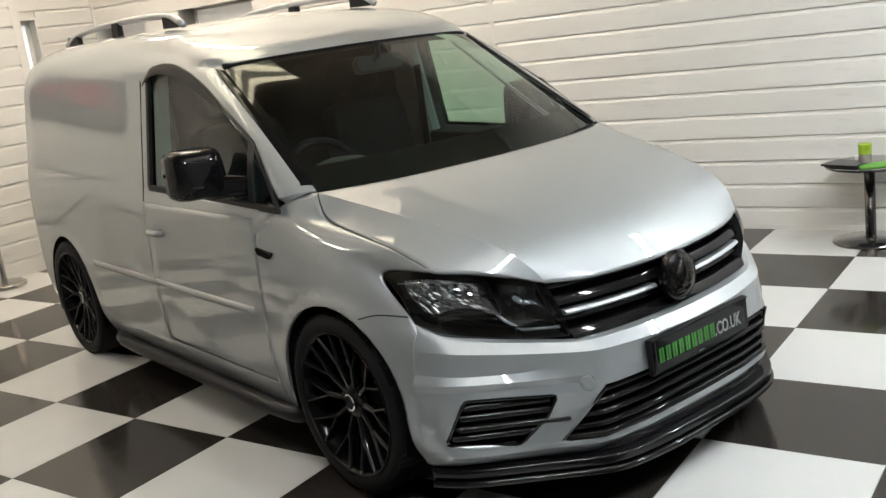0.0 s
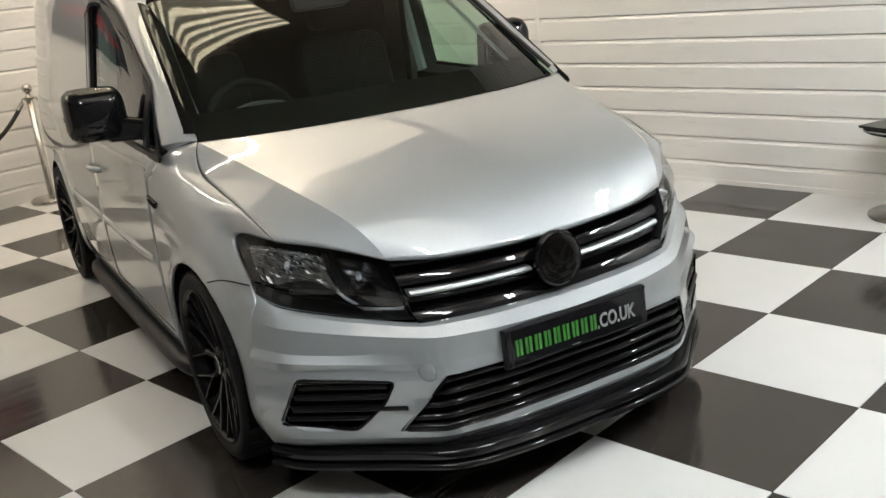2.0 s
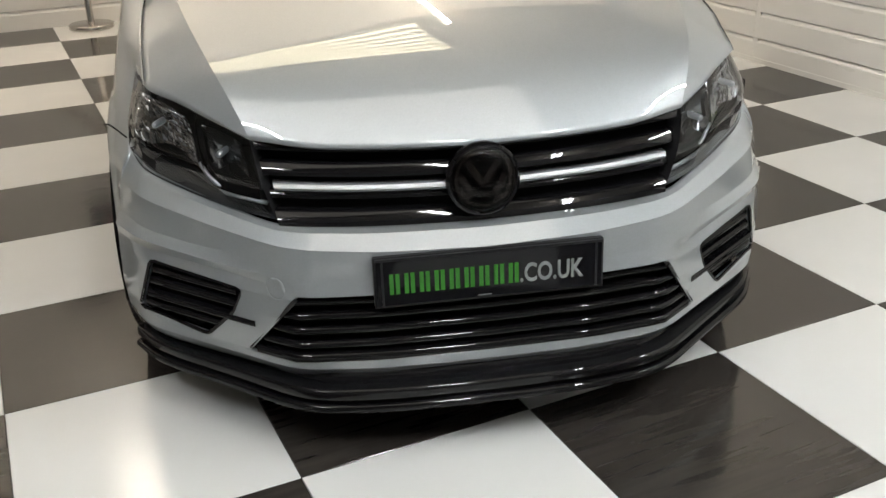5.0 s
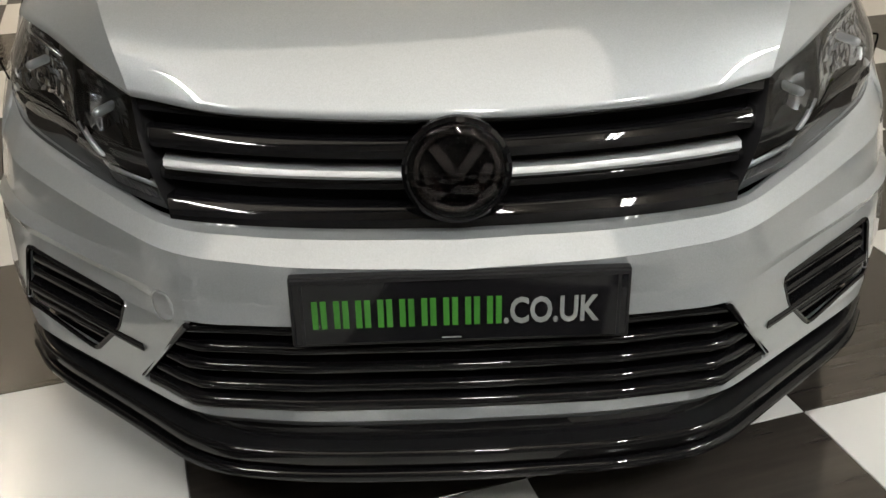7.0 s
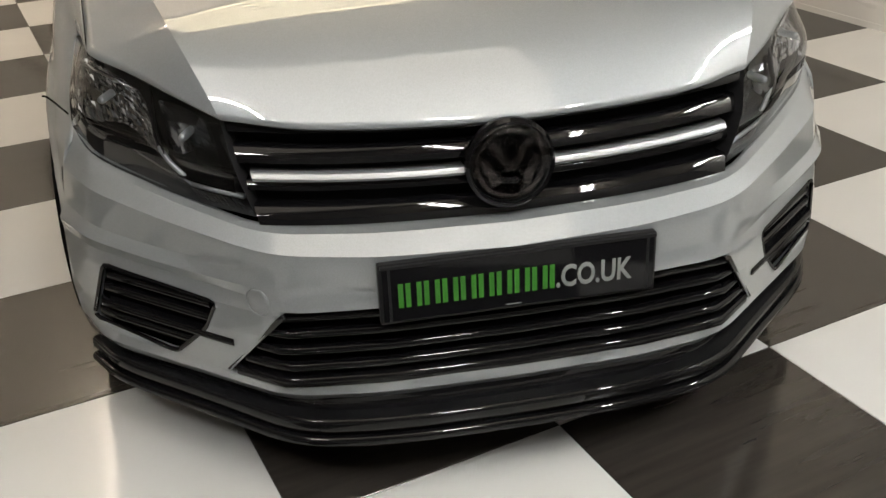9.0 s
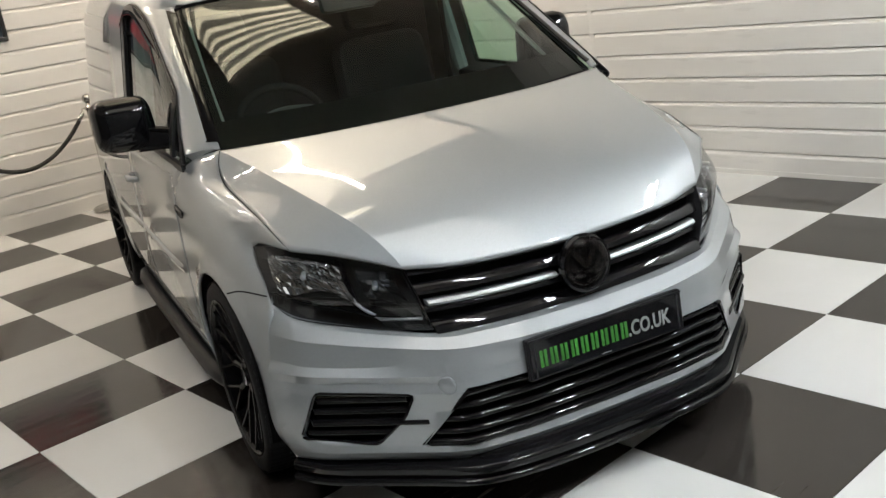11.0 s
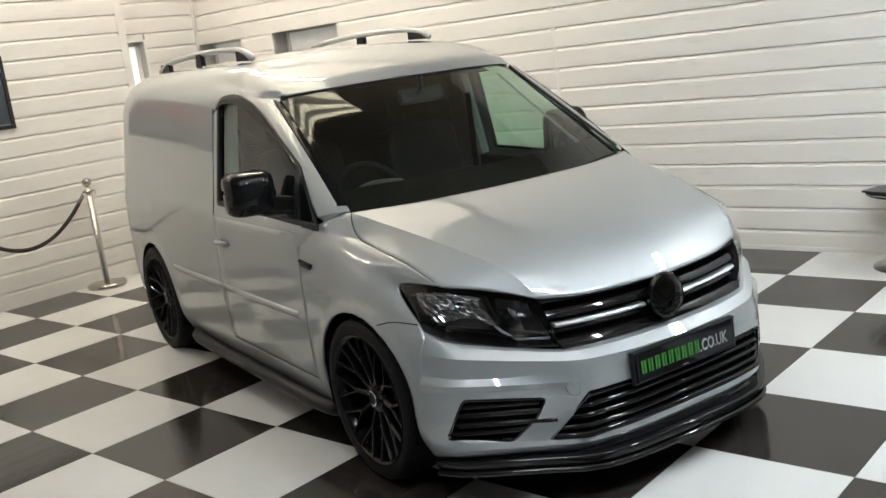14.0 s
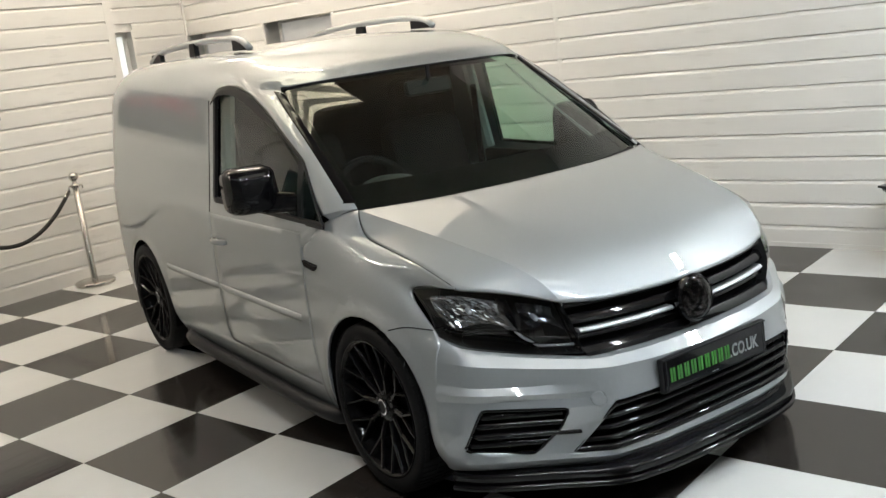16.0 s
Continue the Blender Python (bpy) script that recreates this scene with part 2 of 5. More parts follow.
def loft(curves, n, across, sharp=False, bm=None, keep=False):
    """A skin over curves of control points: n steps along each curve, `across` steps between curves."""
    bm = bm or bmesh.new()
    rows = [spline(c, n) for c in curves]
    if sharp or len(rows) == 2:
        grid = []
        for a, b in zip(rows, rows[1:]):
            grid += [[p.lerp(q, k / across) for p, q in zip(a, b)] for k in range(across)]
        grid.append(rows[-1])
    else:
        cols = [[r[k] for r in rows] for k in range(n + 1)]
        total = across * (len(rows) - 1)
        cols = [blend(c, across) for c in cols]
        grid = [[c[j] for c in cols] for j in range(total + 1)]
    vs = [[bm.verts.new(p) for p in r] for r in grid]
    for a, b in zip(vs, vs[1:]):
        for k in range(n):
            bm.faces.new((a[k], a[k + 1], b[k + 1], b[k]))
    return (bm, grid) if keep else bm


def blend(points, each):
    """Like spline, but with the same number of steps between each two of the points."""
    p = [2 * points[0] - points[1]] + list(points) + [2 * points[-1] - points[-2]]
    out = []
    for i in range(1, len(p) - 2):
        a, b, c, d = p[i - 1:i + 3]
        for k in range(each):
            t = k / each
            out.append(0.5 * ((2 * b) + (c - a) * t + (2 * a - 5 * b + 4 * c - d) * t * t + (3 * b - a - 3 * c + d) * t ** 3))
    return out + [p[-2]]


def mirrored(bm, join=True):
    """Adds the other half (x to -x) and welds the middle."""
    got = bmesh.ops.duplicate(bm, geom=bm.verts[:] + bm.edges[:] + bm.faces[:])["geom"]
    for v in got:
        if isinstance(v, bmesh.types.BMVert):
            v.co.x = -v.co.x
    bmesh.ops.reverse_faces(bm, faces=[f for f in got if isinstance(f, bmesh.types.BMFace)])
    if join:
        bmesh.ops.remove_doubles(bm, verts=[v for v in bm.verts if abs(v.co.x) < 0.004], dist=0.003)
    return bm


def cut(bm, outline, axis, keep_out=True, side=0):
    """Cuts the outline (in the two other axes, xyz order) through the skin and takes away what lies inside; returns that as a new bmesh.
    The outline is convex. side: only faces on that side of the axis."""
    i, j = {"x": (1, 2), "y": (0, 2), "z": (0, 1)}[axis]
    cx = sum(p[0] for p in outline) / len(outline)
    cy = sum(p[1] for p in outline) / len(outline)
    lo = [min(p[k] for p in outline) - 0.02 for k in (0, 1)]
    hi = [max(p[k] for p in outline) + 0.02 for k in (0, 1)]
    ax = "xyz".index(axis)

    def near(f):
        if side and f.calc_center_median()[ax] * side < 0:
            return False
        a = [v.co[i] for v in f.verts]
        b = [v.co[j] for v in f.verts]
        return max(a) > lo[0] and min(a) < hi[0] and max(b) > lo[1] and min(b) < hi[1]

    for (a, b), (c, d) in zip(outline, outline[1:] + outline[:1]):
        faces = [f for f in bm.faces if near(f)]
        geom = list({v for f in faces for v in f.verts}) + list({e for f in faces for e in f.edges}) + faces
        co, no = [0.0] * 3, [0.0] * 3
        co[i], co[j] = a, b
        no[i], no[j] = d - b, a - c
        if Vector(no).length > 1e-9:
            bmesh.ops.bisect_plane(bm, geom=geom, dist=1e-6, plane_co=co, plane_no=no)

    def inside(f):
        q = f.calc_center_median()
        s = None
        for (a, b), (c, d) in zip(outline, outline[1:] + outline[:1]):
            w = (c - a) * (q[j] - b) - (d - b) * (q[i] - a)
            if abs(w) < 1e-12:
                continue
            if s is None:
                s = w > 0
            elif s != (w > 0):
                return False
        return True

    gone = [f for f in bm.faces if near(f) and inside(f)]
    got = bmesh.new()
    made = {}
    for f in gone:
        for v in f.verts:
            if v not in made:
                made[v] = got.verts.new(v.co)
        got.faces.new([made[v] for v in f.verts])
    bmesh.ops.delete(bm, geom=gone, context="FACES")
    return got


def rounded(outline, r, n=4):
    """The outline with its corners rounded."""
    out = []
    m = len(outline)
    for k in range(m):
        p = Vector(outline[k])
        a, b = (Vector(outline[k - 1]) - p), (Vector(outline[(k + 1) % m]) - p)
        d = min(r, a.length * 0.45, b.length * 0.45)
        s, e = p + a.normalized() * d, p + b.normalized() * d
        for q in range(n + 1):
            t = q / n
            out.append(tuple((1 - t) ** 2 * s + 2 * t * (1 - t) * p + t * t * e))
    return out


def tube(points, r, n=10, bm=None, steps=0, closed=False):
    """A round bar along points; r: one radius or a list."""
    bm = bm or bmesh.new()
    p = spline(points, steps) if steps else [Vector(q) for q in points]
    m = len(p)
    rings = []
    up = Vector((0, 0, 1))
    for k in range(m):
        if closed:
            d = p[(k + 1) % m] - p[k - 1]
        else:
            d = p[min(k + 1, m - 1)] - p[max(k - 1, 0)]
        d.normalize()
        s = d.cross(up if abs(d.z) < 0.95 else Vector((1, 0, 0))).normalized()
        w = s.cross(d)
        rr = r[k] if isinstance(r, list) else r
        rings.append([bm.verts.new(p[k] + rr * (math.cos(2 * math.pi * q / n) * s + math.sin(2 * math.pi * q / n) * w)) for q in range(n)])
    pairs = list(zip(rings, rings[1:])) + ([(rings[-1], rings[0])] if closed else [])
    for a, b in pairs:
        for q in range(n):
            bm.faces.new((a[q], a[(q + 1) % n], b[(q + 1) % n], b[q]))
    if not closed:
        bm.faces.new(rings[0][::-1])
        bm.faces.new(rings[-1])
    bmesh.ops.recalc_face_normals(bm, faces=bm.faces)
    return bm


def words(name, text, size, mat, parent, m, depth=0.001, label="", stretch=1.0):
    """Raised lettering in the built-in font, as a mesh."""
    cu = bpy.data.curves.new(name, "FONT")
    cu.body, cu.size, cu.extrude, cu.align_x = text, size, depth, "LEFT"
    cu.resolution_u, cu.offset = 3, size * 0.022
    tmp = bpy.data.objects.new(name, cu)
    scene.collection.objects.link(tmp)
    me = bpy.data.meshes.new_from_object(tmp.evaluated_get(bpy.context.evaluated_depsgraph_get()))
    bpy.data.objects.remove(tmp)
    xs = [v.co.x for v in me.vertices]
    for v in me.vertices:
        v.co.x = (v.co.x - min(xs)) * stretch
    me.materials.clear()
    me.materials.append(mat)
    ob = new(name, me)
    ob.parent, ob.matrix_basis = parent, m
    if label:
        tagged(ob, label)
    return ob


# ---- room: walls follow the tile grid, turned to the van ----
TURN, TILE = 15.68, 0.6096
ROOM = pose(-1.6835, 1.3458, 0, 0, 0, TURN)
BOARD = 0.1516
U0, U1, V0, V1, VF, UE, TOP = -5.4, 4.265, -6.4, 3.64, 4.69, 2.77, 3.9


def board_mesh(length, name):
    """One lapped cladding board along x, its face towards -y, chamfered at the top edge."""
    prof = [(0.0, 0.0), (-0.021, 0.0), (-0.023, 0.002), (-0.023, 0.121), (-0.0215, 0.128), (-0.0115, 0.1455), (-0.0085, 0.1483), (0.0, 0.1483)]
    bm = prism(prof, "x", 0, length)
    me = bpy.data.meshes.new(name)
    bm.to_mesh(me)
    bm.free()
    me.materials.append(M_BOARD)
    return me


def clad(wall, stretches, first, rows):
    """Rows of boards on a wall; each stretch is (pose of its left foot, length, rows left out as (low, high))."""
    for base, length, skip in stretches:
        me = board_mesh(length, "board")
        for k in range(rows):
            z = first + k * BOARD
            if skip and skip[0] < z + BOARD / 2 < skip[1]:
                continue
            ob = new("board", me)
            ob.parent = wall
            ob.matrix_basis = base @ Matrix.Translation((0, 0, z))


def slab(name, label, category, bm, mat, m=ROOM):
    ob = part(name, bm, mat, at=m)
    return tagged(ob, label, category, kind="structure")


# floor: a dark bed, then tiles on it
floor = slab("floor", "black and white chequered gloss tile floor", "floor", box(U0, V0, -0.12, U1 + 0.15, VF + 0.15, -0.008), M_GROUT)

# the long wall with two high window slots
WIN = [(2.483, 3.43), (3.93, 4.66)]
WZ0, WZ1 = 1.53, 1.985
bm = bmesh.new()
vs = [V0, WIN[0][0], WIN[0][1], WIN[1][0], WIN[1][1], VF]
for k in range(5):
    if k in (1, 3):
        box(U1, vs[k], 0, U1 + 0.22, vs[k + 1], WZ0, bm)
        box(U1, vs[k], WZ1, U1 + 0.22, vs[k + 1], TOP, bm)
    else:
        box(U1, vs[k], 0, U1 + 0.22, vs[k + 1], TOP, bm)
wall_long = slab("wall_long", "white horizontal plastic cladding boards on a long wall", "wall", bm, M_TRIM)
bm = box(U0, V1, 0, UE, V1 + 0.12, TOP)
wall_left = slab("wall_short", "white horizontal cladding boards on a wall with an open end", "wall", bm, M_TRIM)
NW = (3.42, 3.60, 1.25, 2.06)
bm = box(UE - 0.9, VF, 0, NW[0], VF + 0.15, TOP)
box(NW[1], VF, 0, U1 + 0.22, VF + 0.15, TOP, bm)
box(NW[0], VF, 0, NW[1], VF + 0.15, NW[2], bm)
box(NW[0], VF, NW[3], NW[1], VF + 0.15, TOP, bm)
wall_far = slab("wall_far", "white clad wall with a narrow bright window", "wall", bm, M_TRIM)
slab("wall_recess", "plain white side of the recess", "wall", box(UE - 1.0, V1 + 0.12, 0, UE - 0.9, VF + 0.15, TOP), M_TRIM)
# two dark walls added out of view to close the room
slab("wall_behind", "plain dark wall added unseen behind the visitor", "wall", box(U0 - 0.12, V0 - 0.12, 0, U1 + 0.22, V0, TOP), M_WALL)
slab("wall_side", "plain dark wall added unseen at the open side", "wall", box(U0 - 0.12, V0, 0, U0, V1 + 0.12, TOP), M_WALL)

# cover strips: joint, corner, wall end, skirting
SEAM = 0.115
slab("trim", "white plastic joint strip between boards", "trim", box(U1 - 0.022, SEAM - 0.022, 0.03, U1, SEAM + 0.022, TOP), M_TRIM)
slab("trim", "white plastic corner strip", "trim", box(U1 - 0.04, VF - 0.04, 0, U1, VF, TOP), M_TRIM)
slab("trim", "white plastic end strip of the wall", "trim", box(UE - 0.06, V1 - 0.024, 0, UE + 0.012, V1, TOP), M_TRIM)
slab("trim", "white end face of the wall", "trim", box(UE, V1, 0, UE + 0.012, V1 + 0.13, TOP), M_TRIM)
slab("baseboard", "white skirting strip at the foot of the wall", "baseboard", box(U1 - 0.026, V0, 0, U1, VF - 0.04, 0.03), M_TRIM)
slab("baseboard", "white skirting strip at the foot of the wall", "baseboard", box(U0, V1 - 0.024, 0, UE - 0.06, V1, 0.03), M_TRIM)


def window(name, label, m, w, h, depth):
    """A slot window: reveal lining, frame and a frosted pane, its face towards -y."""
    t = tagged(part(name, box(-0.02, -0.022, -0.02, 0, depth, h + 0.02), M_TRIM, at=m), label, "window", kind="structure")
    part("reveal", box(w, -0.022, -0.02, w + 0.02, depth, h + 0.02), M_TRIM, t)
    part("sill", box(0, -0.022, -0.02, w, depth, 0), M_TRIM, t)
    part("head", box(0, -0.022, h, w, depth, h + 0.02), M_TRIM, t)
    f = box(0, depth - 0.04, 0, 0.04, depth, h)
    box(w - 0.04, depth - 0.04, 0, w, depth, h, f)
    box(0.04, depth - 0.04, 0, w - 0.04, depth, 0.04, f)
    box(0.04, depth - 0.04, h - 0.04, w - 0.04, depth, h, f)
    part("window_frame", f, M_TRIM, t)
    part("pane", box(0.04, depth - 0.022, 0.04, w - 0.04, depth - 0.014, h - 0.04), M_PANE if w > 0.4 else M_PANE_LIT, t)
    return t


M_PANE = material("frosted_pane", (0.70, 0.69, 0.66), 0.35, emit=(1.0, 0.96, 0.9), strength=0.16, spread=0.1, size=5)
M_PANE_LIT = material("daylit_pane", (0.9, 0.95, 0.97), 0.3, emit=(0.93, 0.98, 1.0), strength=0.5, spread=0.1, size=6, stretch=(20, 1, 2))
FACE_LONG = Matrix.Translation((U1, 0, 0)) @ pose(0, 0, 0, 0, 0, -90)
for k, (a, b) in enumerate(WIN):
    window("window_%d" % (k + 1), "high slot window with grey pane in a white reveal", ROOM @ FACE_LONG @ Matrix.Translation((-b, 0, WZ0)), b - a, WZ1 - WZ0, 0.2)
window("window_3", "narrow tall window bright with daylight", ROOM @ Matrix.Translation((NW[0], VF, NW[2])), NW[1] - NW[0], NW[3] - NW[2], 0.12)

# ceiling with ribbed rooflights and tubes
bm = box(U0 - 0.1, V0 - 0.1, TOP, U1 + 0.22, VF + 0.15, TOP + 0.1)
ceiling = slab("ceiling", "plain cream ceiling under the roof", "ceiling", bm, M_CEIL)


def rooflight(m, w, l, ribs, sheet, lap):
    """A translucent corrugated sheet in the roof, with a dark kerb."""
    t = thing("rooflight", "unseen translucent rooflight sheet glowing over the hall", "rooflight", m, "rooflights")
    bm = bmesh.new()
    n = max(1, ribs) * 10
    rows = [[bm.verts.new((w * k / n, y, 0.025 * abs(math.sin(math.pi * ribs * k / n)) - 0.03)) for k in range(n + 1)] for y in (0, l)]
    for k in range(n):
        bm.faces.new((rows[0][k], rows[1][k], rows[1][k + 1], rows[0][k + 1]))
    part("sheet", bm, sheet, t, smooth=True)
    for k in range(ribs):
        part("rib", box(w * (k + 0.5) / ribs, 0, -0.045, w * (k + 1) / ribs, l, -0.034), lap, t)
    for y in (0, l):
        part("kerb", box(-0.03, y - 0.03, -0.07, w + 0.03, y + 0.03, -0.02), M_CEIL, t)
    return t


def batten(m, l, across=(0.0,), lit=M_TUBE):
    """A fluorescent batten; across: where its tubes hang, beside its middle."""
    t = thing("ceiling_light", "long white batten with bare lit tubes, unseen, lighting the van's front" if len(across) > 1 else "long white fluorescent batten with a bare lit tube", "ceiling light", m, "ceiling lights")
    w = 0.04 + max(across)
    part("housing", box(-w, 0, -0.05, w, l, 0), M_TRIM, t, bevel=0.005)
    for x in across:
        part("tube", tube([(x, 0.03, -0.075), (x, l - 0.03, -0.075)], 0.016, 10), lit, t, smooth=True)
        for y in (0.02, l - 0.02):
            part("holder", box(x - 0.02, y - 0.012, -0.1, x + 0.02, y + 0.012, -0.05), M_TRIM, t)
    return t


rooflight(ROOM @ Matrix.Translation((2.40, -0.20, TOP)) @ pose(0, 0, 0, 0, 0, 90), 0.74, 1.6, 7, M_ROOFLIGHT, M_ROOFLIGHT_DIM)
# a dimmer flat glowing sheet behind, added unseen to warm the bonnet
rooflight(ROOM @ Matrix.Translation((4.2, 0.60, TOP)) @ pose(0, 0, 0, 0, 0, 90), 2.95, 4.3, 0, M_CEIL_GLOW, M_CEIL_GLOW)
# a wide rooflight over the open part of the hall
rooflight(ROOM @ Matrix.Translation((2.1, -4.1, TOP)) @ pose(0, 0, 0, 0, 0, 90), 1.95, 3.6, 14, M_ROOFLIGHT_COOL, M_ROOFLIGHT_COOL)
for u, v in ((2.58, 0.30), (-0.9, 1.8), (-2.6, 1.9), (0.6, 1.9), (3.3, 2.7)):
    batten(ROOM @ Matrix.Translation((u, v, TOP)), 1.6)
# unseen twin tubes added to light the front; the third gives the splitter's glints
for u, v in ((3.9, -5.2), (0.8, -5.7), (2.2, -6.3), (-1.6, -4.6)):
    batten(ROOM @ Matrix.Translation((u, v, TOP)), 1.6, (-0.05, 0.05), M_TUBE_FILL)
for v in (-4.4, 2.9):
    t = thing("roof_beam", "dark steel roof beam under the ceiling", "beam", ROOM @ Matrix.Translation((0, v, TOP - 0.2)), "roof beams")
    part("flange", box(U0, -0.06, 0, U1, 0.06, 0.012), M_STEEL, t)
    part("web", box(U0, -0.006, 0.012, U1, 0.006, 0.2), M_STEEL, t)


# ---- the van: its nose points to -y, its middle is x = 0 ----
van = thing("van", "silver compact panel van with black wheels and black grille", "van", pose(0.022, 0, 0))
PR = ((0.845, 0.20), (0.882, 0.33), (0.895, 0.585), (0.884, 0.90), (0.862, 1.035), (0.766, 1.545), (0.672, 1.66), (0.49, 1.69), (0.0, 1.712))


def station(y, w, lift, drop=0.0):
    """A cross-section of the load bay: width factor, roof lift."""
    return [(x * w, y, z + (lift if z > 1.5 else 0) - drop * max(0, (z - 1.2) / 0.5)) for x, z in PR]


FRONT = [(0.845, 0.46, 0.20), (0.88, 0.46, 0.33), (0.89, 0.46, 0.585), (0.872, 0.44, 0.90), (0.740, 0.247, 1.045),
         (0.650, 0.972, 1.496), (0.595, 0.955, 1.512), (0.40, 0.915, 1.518), (0.0, 0.895, 1.521)]
NEXT = [(0.845, 0.60, 0.20), (0.883, 0.60, 0.33), (0.894, 0.60, 0.585), (0.882, 0.56, 0.90), (0.835, 0.345, 1.035),
        (0.722, 1.06, 1.524), (0.632, 1.07, 1.566), (0.440, 1.04, 1.580), (0.0, 1.02, 1.588)]
THEN = [(0.845, 0.92, 0.20), (0.884, 0.92, 0.33), (0.896, 0.92, 0.585), (0.886, 0.90, 0.90), (0.860, 0.85, 1.035),
        (0.754, 1.24, 1.542), (0.660, 1.29, 1.628), (0.475, 1.29, 1.648), (0.0, 1.28, 1.664)]
SECTIONS = [FRONT, NEXT, THEN, station(1.62, 1.0, 0.0), station(2.4, 0.991, 0.015), station(3.05, 0.970, 0.005), station(3.36, 0.944, 0.0, 0.035), station(3.47, 0.89, 0.0, 0.10)]
# two more levels up the pillars: straight at the windscreen, gently curved behind it
for n, s in enumerate(SECTIONS):
    a, b, c, d = [Vector(q) for q in s[3:7]]
    more = []
    for t in (1 / 3, 2 / 3):
        curve = 0.5 * ((2 * b) + (c - a) * t + (2 * a - 5 * b + 4 * c - d) * t * t + (3 * b - a - 3 * c + d) * t ** 3)
        more.append(tuple(b.lerp(c, t).lerp(curve, (0.0, 0.15, 0.6)[n] if n < 3 else 1.0)))
    SECTIONS[n] = s[:5] + more + s[5:]
# rows run from nose to tail, one for each level
LEVELS = [[Vector(s[k]) for s in SECTIONS] for k in range(len(PR) + 2)]
bm = bmesh.new()
fine = [blend(r, 8) for r in LEVELS]
cols = [blend([r[k] for r in fine], 6) for k in range(len(fine[0]))]
# the front pillar runs straight from the waist to the roof, its foot curves gently out to the wing
for k in range(1, 8):
    q, a, b = cols[k][24], cols[0][24], cols[8][24]
    f = (q.x - a.x) / (b.x - a.x)
    cols[k][24] = a.lerp(b, f) + Vector((0.2, -0.55, 0.45)) * 0.009 * math.sin(math.pi * f)
for k in range(17):
    w = 1.0 if k <= 8 else 0.5 + 0.5 * math.cos(math.pi * (k - 8) / 8)
    c = cols[k]
    swell = Vector((0.040, 0.020, 0.018)).lerp(Vector((0.010, 0.004, 0.004)), min(1.0, k / 8))
    for i in range(19, 24):
        t = (i - 18) / 6
        c[i] = c[i].lerp(c[18].lerp(c[24], t) + swell * 4 * t * (1 - t), w)
    for i in range(25, 42):
        t = (i - 24) / 18
        c[i] = c[i].lerp(c[24].lerp(c[42], t) + Vector((0.006, -0.004, 0.004)) * math.sin(math.pi * t) * k / 8, w)
        if k < 8:
            c[i] = c[i] + Vector((0.6, -0.45, 0.45)) * 0.008 * math.sin(math.pi * k / 8) * min(1.0, (42 - i) / 5)
FOOT_SWELL = Vector((0.040, 0.020, 0.018))
FOOT = [cols[0][18], cols[0][24], (cols[0][19] - cols[2][19]).normalized(), (cols[0][22] - cols[2][22]).normalized()]
vs = [[bm.verts.new(p) for p in c] for c in cols]
for a, b in zip(vs, vs[1:]):
    for k in range(len(a) - 1):
        bm.faces.new((a[k], a[k + 1], b[k + 1], b[k]))
for v in bm.verts:
    if v.co.x < 0.003:
        v.co.x = 0
SIDE = [(p, q, r) for a, b in zip(cols, cols[1:]) for k in range(len(a) - 1) for p, q, r in ((a[k], a[k + 1], b[k + 1]), (a[k], b[k + 1], b[k]))]
mirrored(bm)


def edge_x(y, z):
    """Half width of the body at a place on its side."""
    best = 0.0
    for p, q, r in SIDE:
        d = (q.y - p.y) * (r.z - p.z) - (r.y - p.y) * (q.z - p.z)
        if abs(d) > 1e-9:
            u = ((y - p.y) * (r.z - p.z) - (r.y - p.y) * (z - p.z)) / d
            w = ((q.y - p.y) * (z - p.z) - (y - p.y) * (q.z - p.z)) / d
            if u >= -0.01 and w >= -0.01 and u + w <= 1.01:
                best = max(best, p.x + u * (q.x - p.x) + w * (r.x - p.x))
    return best or 0.86


def ring(y, z, r, n=28, sx=1.0):
    return [(y + sx * r * math.cos(2 * math.pi * k / n), z + r * math.sin(2 * math.pi * k / n)) for k in range(n)]


ARCH_F, ARCH_R, HUB = (0.050, 0.338), (2.735, 0.325), 0.328
AR = 0.352


def flare(bm, y, z, r):
    """Rolls the edge of a wheel arch a little outwards."""
    for v in bm.verts:
        d = (math.hypot(v.co.y - y, v.co.z - z) - r) / 0.045
        if d < 1 and v.co.z > z - 0.2 and abs(v.co.x) > 0.7:
            v.co.x += math.copysign(0.009 * (1 - max(0.0, d) ** 2), v.co.x)


def arch(y, z, r):
    return ring(y, z, r), [(y - r + 0.002, z + 0.02), (y + r - 0.002, z + 0.02), (y + r + 0.012, 0.1), (y - r - 0.045, 0.1)]


# ease the roof corner above the pillar
corner = [v for v in bm.verts if 0.80 < v.co.y < 1.75 and v.co.z > 1.40 and not v.is_boundary]
for _ in range(10):
    bmesh.ops.smooth_vert(bm, verts=corner, factor=0.5, use_axis_x=True, use_axis_y=False, use_axis_z=True)
for outline in (*arch(*ARCH_R, AR + 0.012), *arch(*ARCH_F, AR)):
    cut(bm, outline, "x")
flare(bm, *ARCH_R, AR + 0.012)
